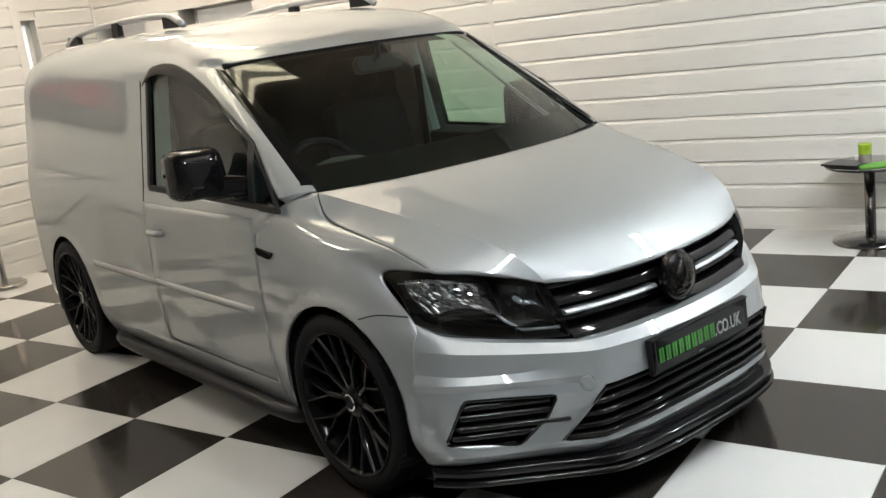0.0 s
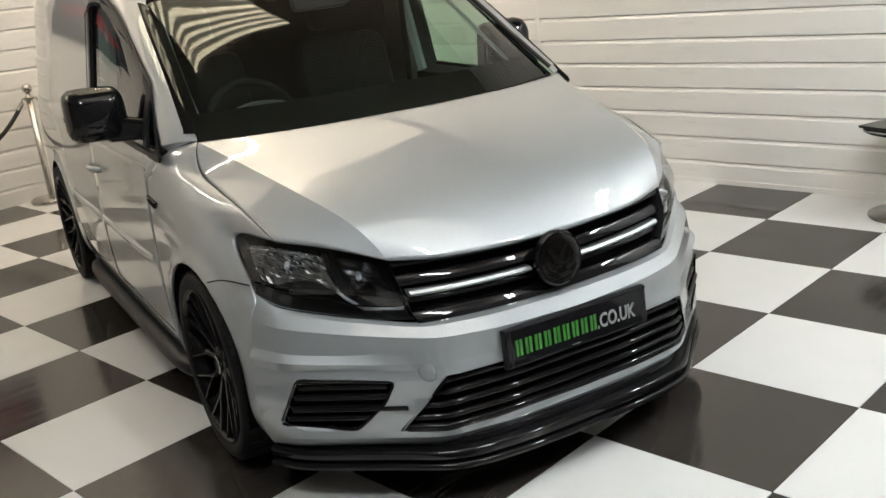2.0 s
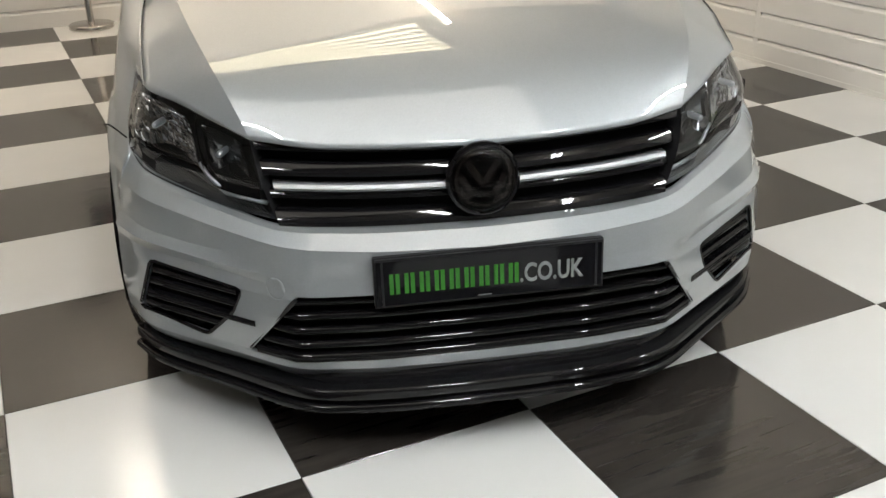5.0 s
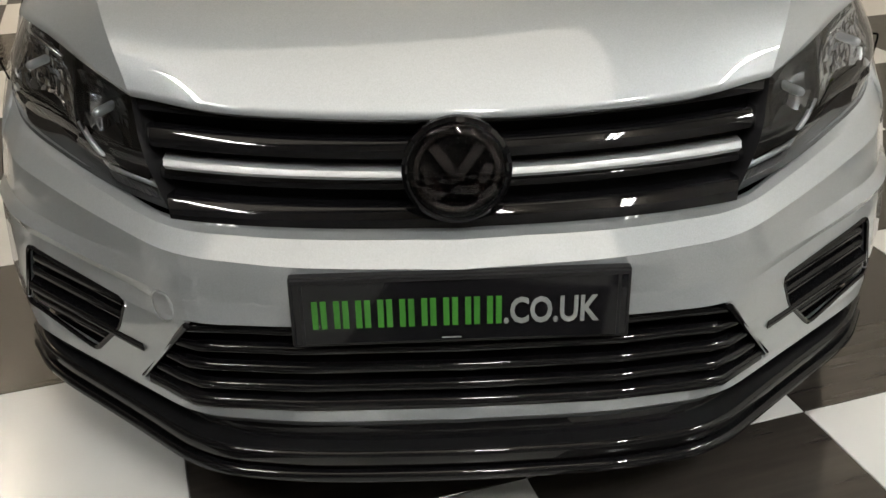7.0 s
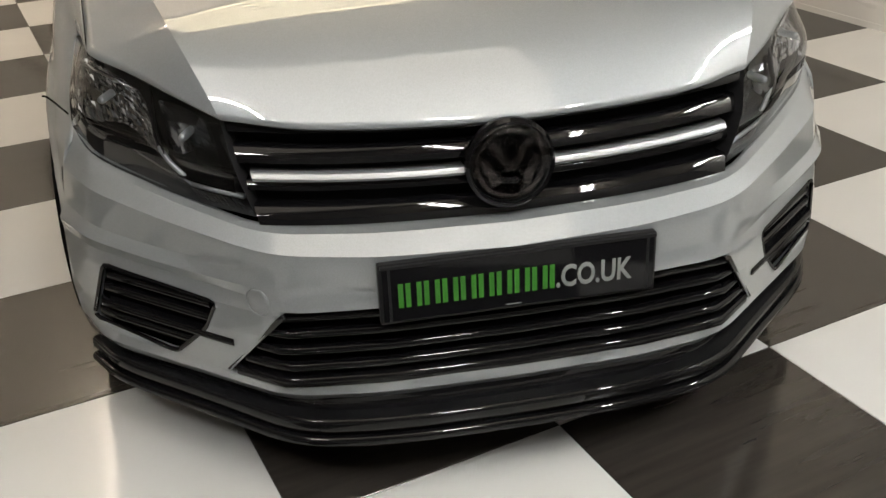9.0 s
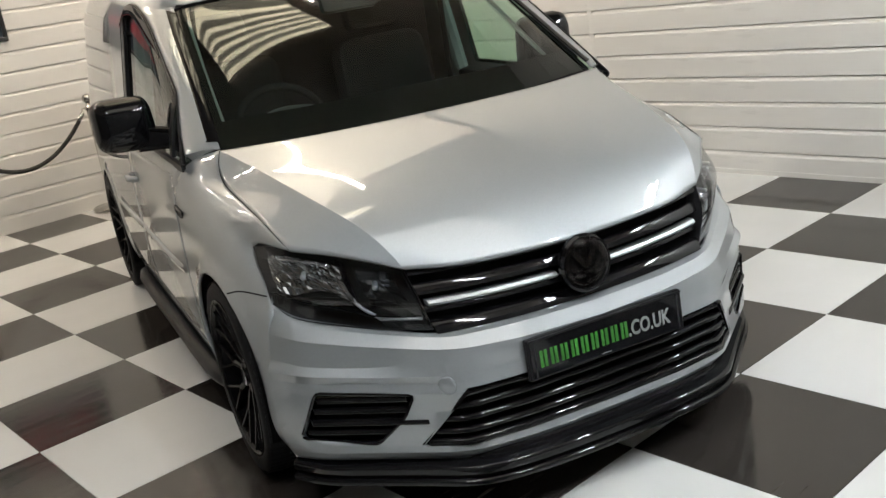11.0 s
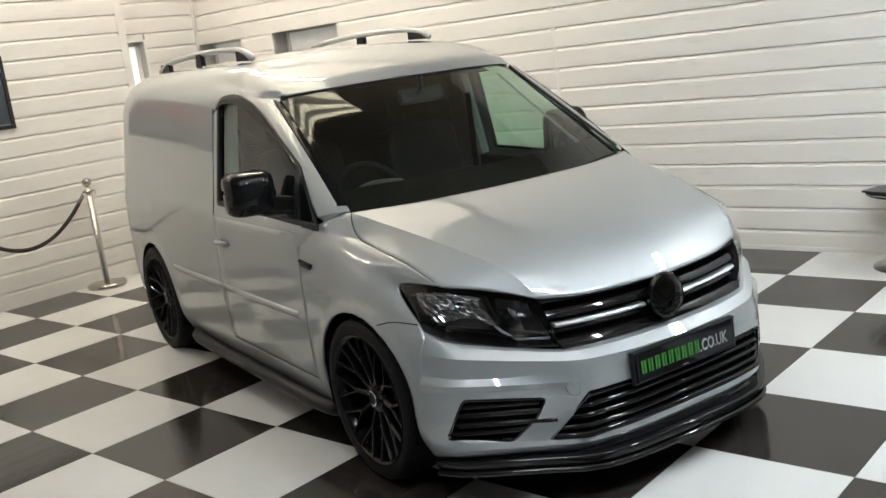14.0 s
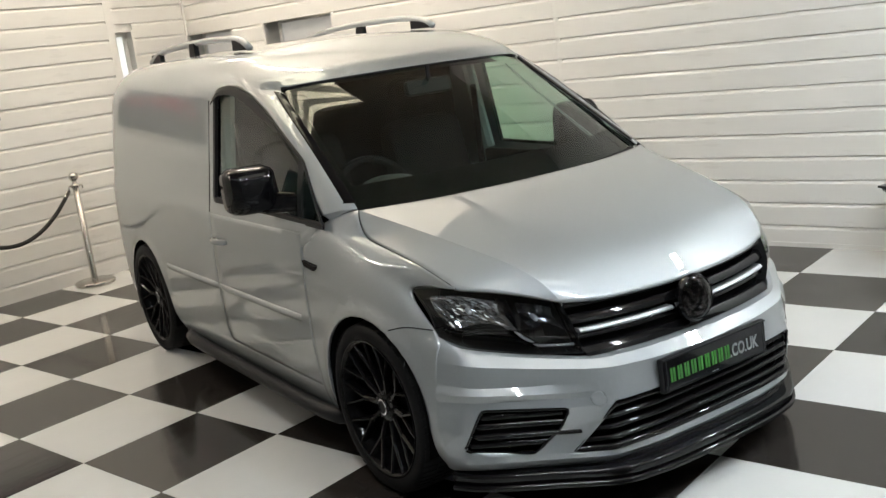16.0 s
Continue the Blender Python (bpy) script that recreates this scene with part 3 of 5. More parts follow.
# side windows: quarter light and door glass in one opening
GLASS = rounded([(0.305, 0.986), (1.44, 1.016), (1.43, 1.50), (1.385, 1.530), (1.28, 1.540), (1.18, 1.530), (1.065, 1.492), (0.928, 1.426), (0.568, 1.219)], 0.025, 3)
BAR_F, BAR_R = ((0.505, 1.012), (0.53, 1.10), (0.558, 1.205)), ((0.54, 1.012), (0.565, 1.10), (0.605, 1.232))
SHADE = ((1.43, 1.496), (1.37, 1.529), (1.28, 1.537), (1.18, 1.527), (1.065, 1.490), (0.928, 1.424), (0.78, 1.340))
panes = cut(bm, GLASS, "x")
door_skins = []
cut(bm, [(0.30, 0.31), (0.505, 0.31), (0.505, 0.90), (0.30, 0.90)], "x").free()
cut(bm, [(1.497, 0.31), (1.503, 0.31), (1.503, 0.955), (1.497, 0.955)], "x").free()
for side in (1, -1):
    low = [(0.505, 0.31), (1.497, 0.31), (1.497, 0.955), (0.505, 0.955)]
    door_skins.append(cut(bm, low, "x", side=side))
bm.normal_update()
if sum(f.normal.x * (1 if f.calc_center_median().x > 0 else -1) for f in bm.faces) < 0:
    bmesh.ops.reverse_faces(bm, faces=bm.faces)
body = part("body_shell", bm, M_PAINT, van, "silver metallic body side and roof", smooth=True, thick=0.005)
for skin, side in zip(door_skins, (1, -1)):
    bmesh.ops.remove_doubles(skin, verts=skin.verts, dist=0.002)
    part("door_panel", skin, M_PAINT, van, smooth=True, thick=0.018, out=(side, 0, 0))
# door glass and its black surround
for side in (1, -1):
    pane = bmesh.new()
    made = {}
    for f in panes.faces:
        if f.calc_center_median().x * side > 0:
            for v in f.verts:
                if v not in made:
                    made[v] = pane.verts.new(v.co - Vector((side * 0.012, 0, 0)))
            pane.faces.new([made[v] for v in f.verts])
    ob = part("side_window", pane, M_SIDEGLASS, van, "tinted side window glass", smooth=True, out=(side, 0, 0))
    ob.visible_shadow = False
panes.free()


def side_x(y, z):
    """Half width of the body at a place on its side."""
    pts = blend([Vector((z2, x, 0)) for x, z2 in PR[:6]], 10)
    for a, b in zip(pts, pts[1:]):
        if a.x <= z <= b.x:
            return a.lerp(b, (z - a.x) / max(1e-6, b.x - a.x)).y
    return PR[0][0]


for side in (1, -1):
    # rubber frame round the opening
    c = Vector((sum(p[0] for p in GLASS) / len(GLASS), sum(p[1] for p in GLASS) / len(GLASS)))
    rim = []
    for k, p in enumerate(GLASS):
        a, b = Vector(GLASS[k - 1]), Vector(GLASS[(k + 1) % len(GLASS)])
        n = Vector((b.y - a.y, a.x - b.x)).normalized()
        if n.dot(Vector(p) - c) < 0:
            n = -n
        rim.append((Vector(p), n))
    seal = bmesh.new()
    loops = []
    for d, h in ((0.007, -0.002), (0.005, 0.005), (-0.016, 0.003), (-0.018, -0.012)):
        loops.append([seal.verts.new((side * (edge_x(p.x, p.y) + h), p.x + n.x * d, p.y + n.y * d)) for p, n in rim])
    for a, b in zip(loops, loops[1:]):
        for k in range(len(a)):
            seal.faces.new((a[k], a[(k + 1) % len(a)], b[(k + 1) % len(a)], b[k]))
    bmesh.ops.recalc_face_normals(seal, faces=seal.faces)
    part("window_seal", seal, M_BLACK, van, "black window rubber", smooth=True, crisp=40)
    # upright bar between quarter light and door glass
    part("window_bar", loft([[(side * (edge_x(y, z) - 0.004), y, z) for y, z in BAR_F], [(side * (edge_x(y, z) - 0.004), y, z) for y, z in BAR_R]], 8, 2), M_BLACK, van, "black bar behind the quarter light", thick=0.012, out=(side, 0, 0))
    # wind deflector along the top of the door glass
    a = [(side * (edge_x(y, z) + 0.008), y, z + 0.004) for y, z in SHADE]
    b = [(side * (edge_x(y, z) + 0.008 + 0.014 * e), y + 0.022 * e, z - 0.034 * e) for (y, z), e in zip(SHADE, (1, 1, 1, 1, 1, 0.8, 0.15))]
    part("wind_deflector", loft([a, b], 24, 2), M_GLOSS, van, "smoked black wind deflector", smooth=True, thick=0.003, out=(side, 0, 0))

# bonnet: middle panel between two creases, and the wings beside it
CREASE = [(0.742, 0.227, 1.040), (0.703, 0.085, 1.006), (0.672, -0.062, 0.977), (0.643, -0.198, 0.947), (0.593, -0.395, 0.897), (0.559, -0.505, 0.861), (0.527, -0.577, 0.812), (0.50, -0.612, 0.750)]
MID = [(0.42, 0.122, 1.039), (0.41, -0.03, 1.003), (0.395, -0.25, 0.948), (0.365, -0.50, 0.868), (0.34, -0.612, 0.794), (0.325, -0.667, 0.736)]
CENTRE = [(0.0, 0.078, 1.041), (0.0, -0.075, 1.004), (0.0, -0.29, 0.943), (0.0, -0.53, 0.860), (0.0, -0.642, 0.784), (0.0, -0.694, 0.729)]
CREASE, MID, CENTRE = [eased(c, 64, 36) for c in (CREASE, MID, CENTRE)]
bm = loft([CREASE, MID, CENTRE, [(-x, y, z) for x, y, z in MID], [(-x, y, z) for x, y, z in CREASE]], 64, 10)
SHUT = [(0.746, 0.227, 1.041), (0.764, 0.194, 1.006), (0.772, 0.163, 0.971), (0.773, 0.122, 0.947), (0.772, 0.05, 0.932), (0.768, -0.03, 0.916), (0.759, -0.174, 0.886), (0.750, -0.26, 0.858), (0.743, -0.33, 0.834), (0.738, -0.366, 0.820)]
LAMP_TOP = [(0.738, -0.366, 0.820), (0.66, -0.455, 0.803), (0.58, -0.545, 0.780), (0.50, -0.612, 0.750)]
outer = SHUT + LAMP_TOP[1:]
for s in (1, -1):
    wing = loft([[(s * x, y, z) for x, y, z in CREASE], [(s * x, y, z) for x, y, z in outer]], 64, 8)
    # the wing dips a little between crease and shut line
    wing.verts.ensure_lookup_table()
    for k, v in enumerate(wing.verts):
        r, c = divmod(k, 65)
        v.co.z -= 0.003 * math.sin(math.pi * r / 8) * math.sin(math.pi * min(1, c / 54))
    if s > 0:
        bmesh.ops.reverse_faces(wing, faces=wing.faces)
    tmp = bpy.data.meshes.new("tmp")
    wing.to_mesh(tmp)
    wing.free()
    bm.from_mesh(tmp)
    bpy.data.meshes.remove(tmp)
bmesh.ops.remove_doubles(bm, verts=bm.verts, dist=0.0015)
bmesh.ops.recalc_face_normals(bm, faces=bm.faces)
# the two creases stay hard
fold = spline(CREASE, 64) + spline(CREASE, 40)
for e in bm.edges:
    if all(min((Vector((abs(v.co.x), v.co.y, v.co.z)) - p).length for p in fold) < 0.004 for v in e.verts):
        e.smooth = False
bonnet = part("bonnet", bm, M_PAINT, van, "silver metallic bonnet with two creases", smooth=True, thick=0.012, out=(0, -0.3, 1))

# front wings
for s in (1, -1):
    rows = [
        [(edge_x(0.5, 0.205), 0.503, 0.20), (0.85, 0.0, 0.20), (0.838, -0.36, 0.20)],
        [(edge_x(0.5, 0.33), 0.503, 0.33), (0.888, 0.0, 0.33), (0.862, -0.36, 0.31)],
        [(edge_x(0.5025, 0.585), 0.5025, 0.585), (0.896, 0.0, 0.60), (0.872, -0.20, 0.59), (0.836, -0.335, 0.585)],
        [(edge_x(0.5, 0.89), 0.4915, 0.89), (0.872, 0.06, 0.78), (0.842, -0.16, 0.72), (0.806, -0.318, 0.662)],
        [(0.846, 0.36, 0.995), (0.832, 0.04, 0.875), (0.812, -0.07, 0.842), (0.790, -0.158, 0.800)],
        [(x + 0.002, y, z - 0.0015) for x, y, z in SHUT],
    ]
    bm = loft([[(s * x, y, z) for x, y, z in r] for r in rows], 36, 8)
    # its rear edge above the waist follows the foot of the pillar
    bm.verts.ensure_lookup_table()
    for r in range(24, 41):
        t = (r - 24) / 16
        q = FOOT[0].lerp(FOOT[1], t) + FOOT_SWELL * 4 * t * (1 - t)
        along = FOOT[2].lerp(FOOT[3], t)
        d = Vector((s * q.x, q.y, q.z)) - bm.verts[r * 37].co
        near = [bm.verts[r * 37 + c] for c in range(15)]
        span = (near[-1].co - near[0].co).length
        for c, v in enumerate(near):
            e = min(1.0, t / 0.3) * (1 - t ** 8 * 0.7)
            w = (1 - c / 14) ** 2
            v.co += d * w * e
            v.co += Vector((s * along.x, along.y, along.z)) * span * 0.30 * (c / 14) * w * e * (1 - t)
    for outline in arch(*ARCH_F, AR):
        cut(bm, outline, "x")
    flare(bm, *ARCH_F, AR)
    part("front_wing", bm, M_PAINT, van, smooth=True, thick=0.012, out=(s, 0, 0))
    # flared arch lip and dark liner
    for (cy, cz), r in ((ARCH_F, AR), (ARCH_R, AR + 0.012)):
        lip = [(s * 0.882, cy + r * math.cos(a), cz + r * math.sin(a)) for a in [radians(q) for q in range(-18, 199, 6)]]
        part("wheel_liner", loft([lip, [(s * 0.60, y, z) for x, y, z in lip]], 36, 2), M_UNDER, van, smooth=True, thick=0.004)

# front bumper: plan curves from the middle to the wheel arch, level by level
BUMP = [
    [(0.0, -0.712, 0.553), (0.25, -0.702, 0.556), (0.455, -0.668, 0.562), (0.62, -0.515, 0.592), (0.755, -0.385, 0.622), (0.806, -0.318, 0.662)],
    [(0.0, -0.742, 0.548), (0.25, -0.732, 0.551), (0.455, -0.694, 0.557), (0.625, -0.545, 0.582), (0.768, -0.405, 0.607), (0.818, -0.322, 0.636)],
    [(0.0, -0.782, 0.518), (0.25, -0.772, 0.523), (0.447, -0.734, 0.533), (0.625, -0.585, 0.552), (0.775, -0.445, 0.572), (0.836, -0.335, 0.585)],
    [(0.0, -0.782, 0.500), (0.25, -0.774, 0.503), (0.446, -0.740, 0.511), (0.630, -0.588, 0.492), (0.785, -0.452, 0.500), (0.848, -0.340, 0.512)],
    [(0.0, -0.782, 0.460), (0.25, -0.776, 0.460), (0.440, -0.748, 0.462), (0.632, -0.606, 0.470), (0.798, -0.466, 0.480), (0.864, -0.345, 0.48)],
    [(0.0, -0.785, 0.440), (0.25, -0.780, 0.440), (0.436, -0.755, 0.440), (0.618, -0.598, 0.446), (0.786, -0.460, 0.450), (0.860, -0.348, 0.455)],
    [(0.0, -0.788, 0.420), (0.25, -0.784, 0.418), (0.432, -0.762, 0.416), (0.555, -0.664, 0.414), (0.782, -0.474, 0.419), (0.862, -0.352, 0.416)],
    [(0.0, -0.785, 0.335), (0.25, -0.780, 0.335), (0.440, -0.755, 0.335), (0.555, -0.664, 0.335), (0.800, -0.458, 0.335), (0.866, -0.357, 0.335)],
    [(0.0, -0.778, 0.250), (0.25, -0.773, 0.251), (0.440, -0.745, 0.252), (0.555, -0.657, 0.255), (0.806, -0.455, 0.258), (0.860, -0.360, 0.26)],
    [(0.0, -0.782, 0.232), (0.25, -0.777, 0.232), (0.445, -0.745, 0.233), (0.590, -0.630, 0.236), (0.802, -0.460, 0.238), (0.852, -0.362, 0.235)],
    [(0.0, -0.760, 0.197), (0.25, -0.755, 0.198), (0.440, -0.718, 0.200), (0.590, -0.600, 0.203), (0.780, -0.452, 0.205), (0.838, -0.362, 0.20)],
]
half = bmesh.new()
grid = []
for r in BUMP:
    # straight facets, joined by short curves at the corners
    pts = []
    for k, p in enumerate(r):
        p = Vector(p)
        if 0 < k < len(r) - 1:
            a, b = Vector(r[k - 1]), Vector(r[k + 1])
            for t in (0, 0.25, 0.5, 0.75, 1):
                s0, e0 = p.lerp(a, 0.32), p.lerp(b, 0.32)
                pts.append((1 - t) ** 2 * s0 + 2 * t * (1 - t) * p + t * t * e0)
        else:
            pts.append(p)
    grid.append(pts)
cols = []
for k in range(len(grid[0])):
    cols.append([g[k] for g in grid])
fine = []
for c in cols:
    line = []
    for a, b in zip(c, c[1:]):
        line += [a.lerp(b, t / 3) for t in range(3)]
    fine.append(line + [c[-1]])
vs = [[half.verts.new(p) for p in c] for c in fine]
for a, b in zip(vs, vs[1:]):
    for k in range(len(a) - 1):
        half.faces.new((a[k], a[k + 1], b[k + 1], b[k]))
mirrored(half)
FOG = rounded([(0.775, 0.425), (0.553, 0.412), (0.580, 0.345), (0.650, 0.264), (0.824, 0.281)], 0.012, 2)
LOWER = [(-0.432, 0.424), (0.432, 0.424), (0.55, 0.252), (-0.55, 0.252)]
cut(half, FOG, "y")
cut(half, [(-x, z) for x, z in FOG], "y")
cut(half, LOWER, "y")
# round cover of the towing eye, flush in a fine joint
tow = cut(half, [(-0.476 + 0.0205 * math.cos(2 * math.pi * k / 24), 0.436 + 0.0258 * math.sin(2 * math.pi * k / 24)) for k in range(24)], "y")
bumper = part("front_bumper", half, M_PAINT, van, "silver metallic front bumper", smooth=True, thick=0.012, out=(0, -1, 0), crisp=16)
mid_tow = sum((v.co for v in tow.verts), Vector()) / len(tow.verts)
for v in tow.verts:
    v.co = mid_tow + (v.co - mid_tow) * 0.955
part("towing_eye_cover", tow, M_PAINT, van, smooth=True, thick=0.01, out=(0, -1, 0))


def plan_y(x, z):
    """How far forward the bumper reaches at a width and level."""
    x = abs(x)
    k = min(range(len(BUMP)), key=lambda q: abs(BUMP[q][2][2] - z))
    r = BUMP[k]
    for a, b in zip(r, r[1:]):
        if a[0] <= x <= b[0]:
            return a[1] + (b[1] - a[1]) * (x - a[0]) / (b[0] - a[0])
    return r[-1][1]


def bar(x0, x1, z, h, d, back, n=24, zs=None, drop=0.0):
    """A slat that follows the bumper's plan, `back` metres behind it."""
    bm = bmesh.new()
    rings = []
    for k in range(n + 1):
        x = x0 + (x1 - x0) * k / n
        y = plan_y(x, 0.335 if z < 0.45 else z) + back
        zz = z + drop * (x / 0.5) ** 2
        rings.append([bm.verts.new(q) for q in ((x, y - 0.0012, zz - h * 0.3), (x, y, zz + h * 0.15), (x, y + 0.0015, zz + h * 0.32), (x, y + 0.0035, zz + h * 0.44), (x, y + 0.006, zz + h / 2), (x, y + d, zz + h / 2), (x, y + d, zz - h / 2), (x, y, zz - h / 2))])
    for a, b in zip(rings, rings[1:]):
        for q in range(8):
            bm.faces.new((a[q], a[(q + 1) % 8], b[(q + 1) % 8], b[q]))
    bm.faces.new(rings[0])
    bm.faces.new(rings[-1][::-1])
    bmesh.ops.recalc_face_normals(bm, faces=bm.faces)
    return bm


# lower grille: dark back, slats and end strips
lower = part("lower_grille", loft([[(x, plan_y(x, 0.335) + 0.07, z) for x in (-0.60, -0.44, -0.2, 0, 0.2, 0.44, 0.60)] for z in (0.44, 0.24)], 30, 2), M_UNDER, van, "black lower grille")
for z in (0.405, 0.368, 0.331, 0.294):
    w = 0.432 + (0.42 - z) * 0.69 - 0.004
    part("slat", bar(-w, w, z, 0.013, 0.035, 0.012), M_GLOSS, lower, smooth=True, crisp=40)
part("slat", bar(-0.535, 0.535, 0.262, 0.018, 0.05, 0.006), M_GLOSS, lower, smooth=True, crisp=40)
for s in (1, -1):
    part("grille_edge", tube([(s * 0.434, plan_y(0.434, 0.416) + 0.004, 0.418), (s * 0.548, plan_y(0.548, 0.254) + 0.006, 0.258)], 0.006, 6), M_GLOSS, lower)
    fog = part("corner_grille", loft([[(s * x, plan_y(x, 0.335) + 0.075, z) for x in (0.53, 0.62, 0.72, 0.84)] for z in (0.44, 0.25)], 12, 2), M_UNDER, van, "black slatted corner grille")
    for k, z in enumerate((0.398, 0.365, 0.332, 0.300)):
        a = 0.570 + max(0, (0.345 - z)) * 0.9
        part("slat", bar(s * (a - (0.05 if k == 2 else 0)), s * (0.768 + (0.417 - z) * 0.33), z, 0.016 if k != 2 else 0.014, 0.035, 0.010 if k != 2 else -0.004, 12), M_GLOSS, fog, smooth=True, crisp=40)
    part("corner_grille_edge", tube([(s * x, plan_y(x, 0.335) + 0.004, z) for x, z in FOG], 0.005, 6, closed=True), M_GLOSS, fog)
# splitter: a gloss black lip under the bumper, in two layers
SPLIT = [(0.0, -0.815), (0.25, -0.808), (0.43, -0.775), (0.59, -0.634), (0.785, -0.470), (0.848, -0.365)]


def lip(outset, z0, z1, inset):
    bm = bmesh.new()
    pts = []
    full = [(-x, y) for x, y in SPLIT[:0:-1]] + SPLIT
    for k, p in enumerate(full):
        p = Vector(p)
        if 0 < k < len(full) - 1:
            a, b = Vector(full[k - 1]), Vector(full[k + 1])
            for t in [q / 10 for q in range(11)]:
                s0, e0 = p.lerp(a, 0.40), p.lerp(b, 0.40)
                pts.append((1 - t) ** 2 * s0 + 2 * t * (1 - t) * p + t * t * e0)
        else:
            pts.append(p)
    rings = []
    for k, p in enumerate(pts):
        a, b = pts[max(0, k - 1)], pts[min(len(pts) - 1, k + 1)]
        n = Vector((b.y - a.y, a.x - b.x)).normalized()
        prof = ((outset, z0), (outset + 0.004, z0 + 0.001), (outset + 0.006, z0 + 0.004), *((outset - 0.003 + 0.009 * math.cos(g), z1 - 0.009 + 0.009 * math.sin(g)) for g in [radians(q) for q in (0, 18, 36, 54, 72, 90)]), (-0.032, z1 + 0.001), (-0.0375, z1 + 0.003), (-0.040, z1 + 0.008), (-0.042, z1 + 0.034), (-inset, z1 + 0.036), (-inset, z0))
        rings.append([bm.verts.new((p.x + n.x * d, p.y + n.y * d, z)) for d, z in prof])
    for a, b in zip(rings, rings[1:]):
        for q in range(len(a)):
            bm.faces.new((a[q], a[(q + 1) % len(a)], b[(q + 1) % len(a)], b[q]))
    bm.faces.new(rings[0])
    bm.faces.new(rings[-1][::-1])
    bmesh.ops.recalc_face_normals(bm, faces=bm.faces)
    return bm


splitter = part("splitter", lip(0.0, 0.166, 0.194, 0.06), M_GLOSS, van, "gloss black front splitter", smooth=True, crisp=35)
part("splitter_lip", lip(0.007, 0.137, 0.156, 0.10), M_GLOSS, splitter, smooth=True, crisp=35)
part("splitter_back", lip(-0.012, 0.128, 0.17, 0.10), M_UNDER, splitter)

# upper grille
GT = [(0.0, -0.672, 0.738), (0.25, -0.655, 0.742), (0.497, -0.600, 0.752)]
GB = [(0.0, -0.700, 0.553), (0.25, -0.690, 0.556), (0.455, -0.655, 0.562)]


def grille_at(x, f, out=0.0):
    """A point of the grille's face: f = 0 at the bonnet, 1 at the bumper."""
    x = max(-1.0, min(1.0, x))
    a, b = GT, GB
    t = abs(x)

    def on(c):
        p, q, r = [Vector(v) for v in c]
        return p * (1 - t) * (1 - 2 * t) + 4 * t * (1 - t) * q.lerp(p.lerp(r, 0.5), 0.0) + r * t * (2 * t - 1)
    v = on(a).lerp(on(b), f)
    v.y -= out
    v.x = math.copysign(v.x, x) if x else 0.0
    return v


def strip(f0, f1, out, depth, x0=-1.0, x1=1.0, n=32, crown=0.006, lean=0.0):
    """A horizontal bar over the grille's width; lean: how far its foot stands out."""
    bm = bmesh.new()
    rings = []
    for k in range(n + 1):
        x = x0 + (x1 - x0) * k / n
        e = min(0.022, (f1 - f0) * 0.3)
        prof = [(f0, -depth), (f0, -0.005), (f0 + e * 0.25, -0.0015), (f0 + e, 0.0), (f0 + (f1 - f0) * 0.5, crown), (f1 - e, 0.0), (f1 - e * 0.25, -0.0015), (f1, -0.005), (f1, -depth)]
        rings.append([bm.verts.new(grille_at(x, f, out + d + lean * ((f - f0) / (f1 - f0) - 0.5))) for f, d in prof])
    for a, b in zip(rings, rings[1:]):
        for q in range(9):
            bm.faces.new((a[q], a[(q + 1) % 9], b[(q + 1) % 9], b[q]))
    bm.faces.new(rings[0])
    bm.faces.new(rings[-1][::-1])
    bmesh.ops.recalc_face_normals(bm, faces=bm.faces)
    return bm


grille = part("grille", strip(0.0, 1.0, -0.035, 0.01), M_UNDER, van, "gloss black front grille with silver strips")
part("grille_bar", strip(0.0, 0.13, 0.0, 0.03, crown=0.001, lean=0.011), M_GLOSS, grille, smooth=True, crisp=40)
part("grille_bar", strip(0.27, 0.42, 0.0, 0.03, crown=0.001, lean=0.013), M_GLOSS, grille, smooth=True, crisp=40)
part("grille_bar", strip(0.60, 0.70, -0.008, 0.03, crown=0.001, lean=0.008), M_GLOSS, grille, smooth=True, crisp=40)
part("grille_bar", strip(0.84, 1.02, 0.004, 0.035, crown=0.0015, lean=0.016), M_GLOSS, grille, smooth=True, crisp=40)
for a, b in ((-0.965, -0.15), (0.15, 0.965)):
    part("silver_strip", strip(0.515, 0.60, 0.004, 0.03, a, b), M_SATIN, grille, "satin silver strip", smooth=True, crisp=40)
# round badge under a smoked dome
BADGE = pose(0.0, -0.712, 0.655, -6, 0, 0)
badge = part("badge", lathe([(0.0, 0.012), (0.079, 0.012), (0.084, 0.0), (0.084, -0.012), (0.078, -0.020), (0.074, -0.018), (0.072, -0.008), (0.0, -0.008)], 40, "y"), M_GLOSS, van, "round badge blackened under a smoked dome", at=BADGE)
ringm = lathe([(0.066, -0.008), (0.066, -0.014), (0.058, -0.014), (0.058, -0.008)], 40, "y")
part("badge_ring", ringm, M_CHROME, badge, smooth=False)
bm = bmesh.new()
for pts in (((-0.036, 0.040), (0.0, -0.012), (0.036, 0.040)), ((-0.050, 0.010), (-0.026, -0.040)), ((0.050, 0.010), (0.026, -0.040))):
    for (a, b), (c, d) in zip(pts, pts[1:]):
        nrm = Vector((d - b, a - c)).normalized() * 0.0080
        prism([(a + nrm.x, b + nrm.y), (c + nrm.x, d + nrm.y), (c - nrm.x, d - nrm.y), (a - nrm.x, b - nrm.y)], "y", -0.008, -0.013, bm)
part("badge_bars", bm, M_CHROME, badge)
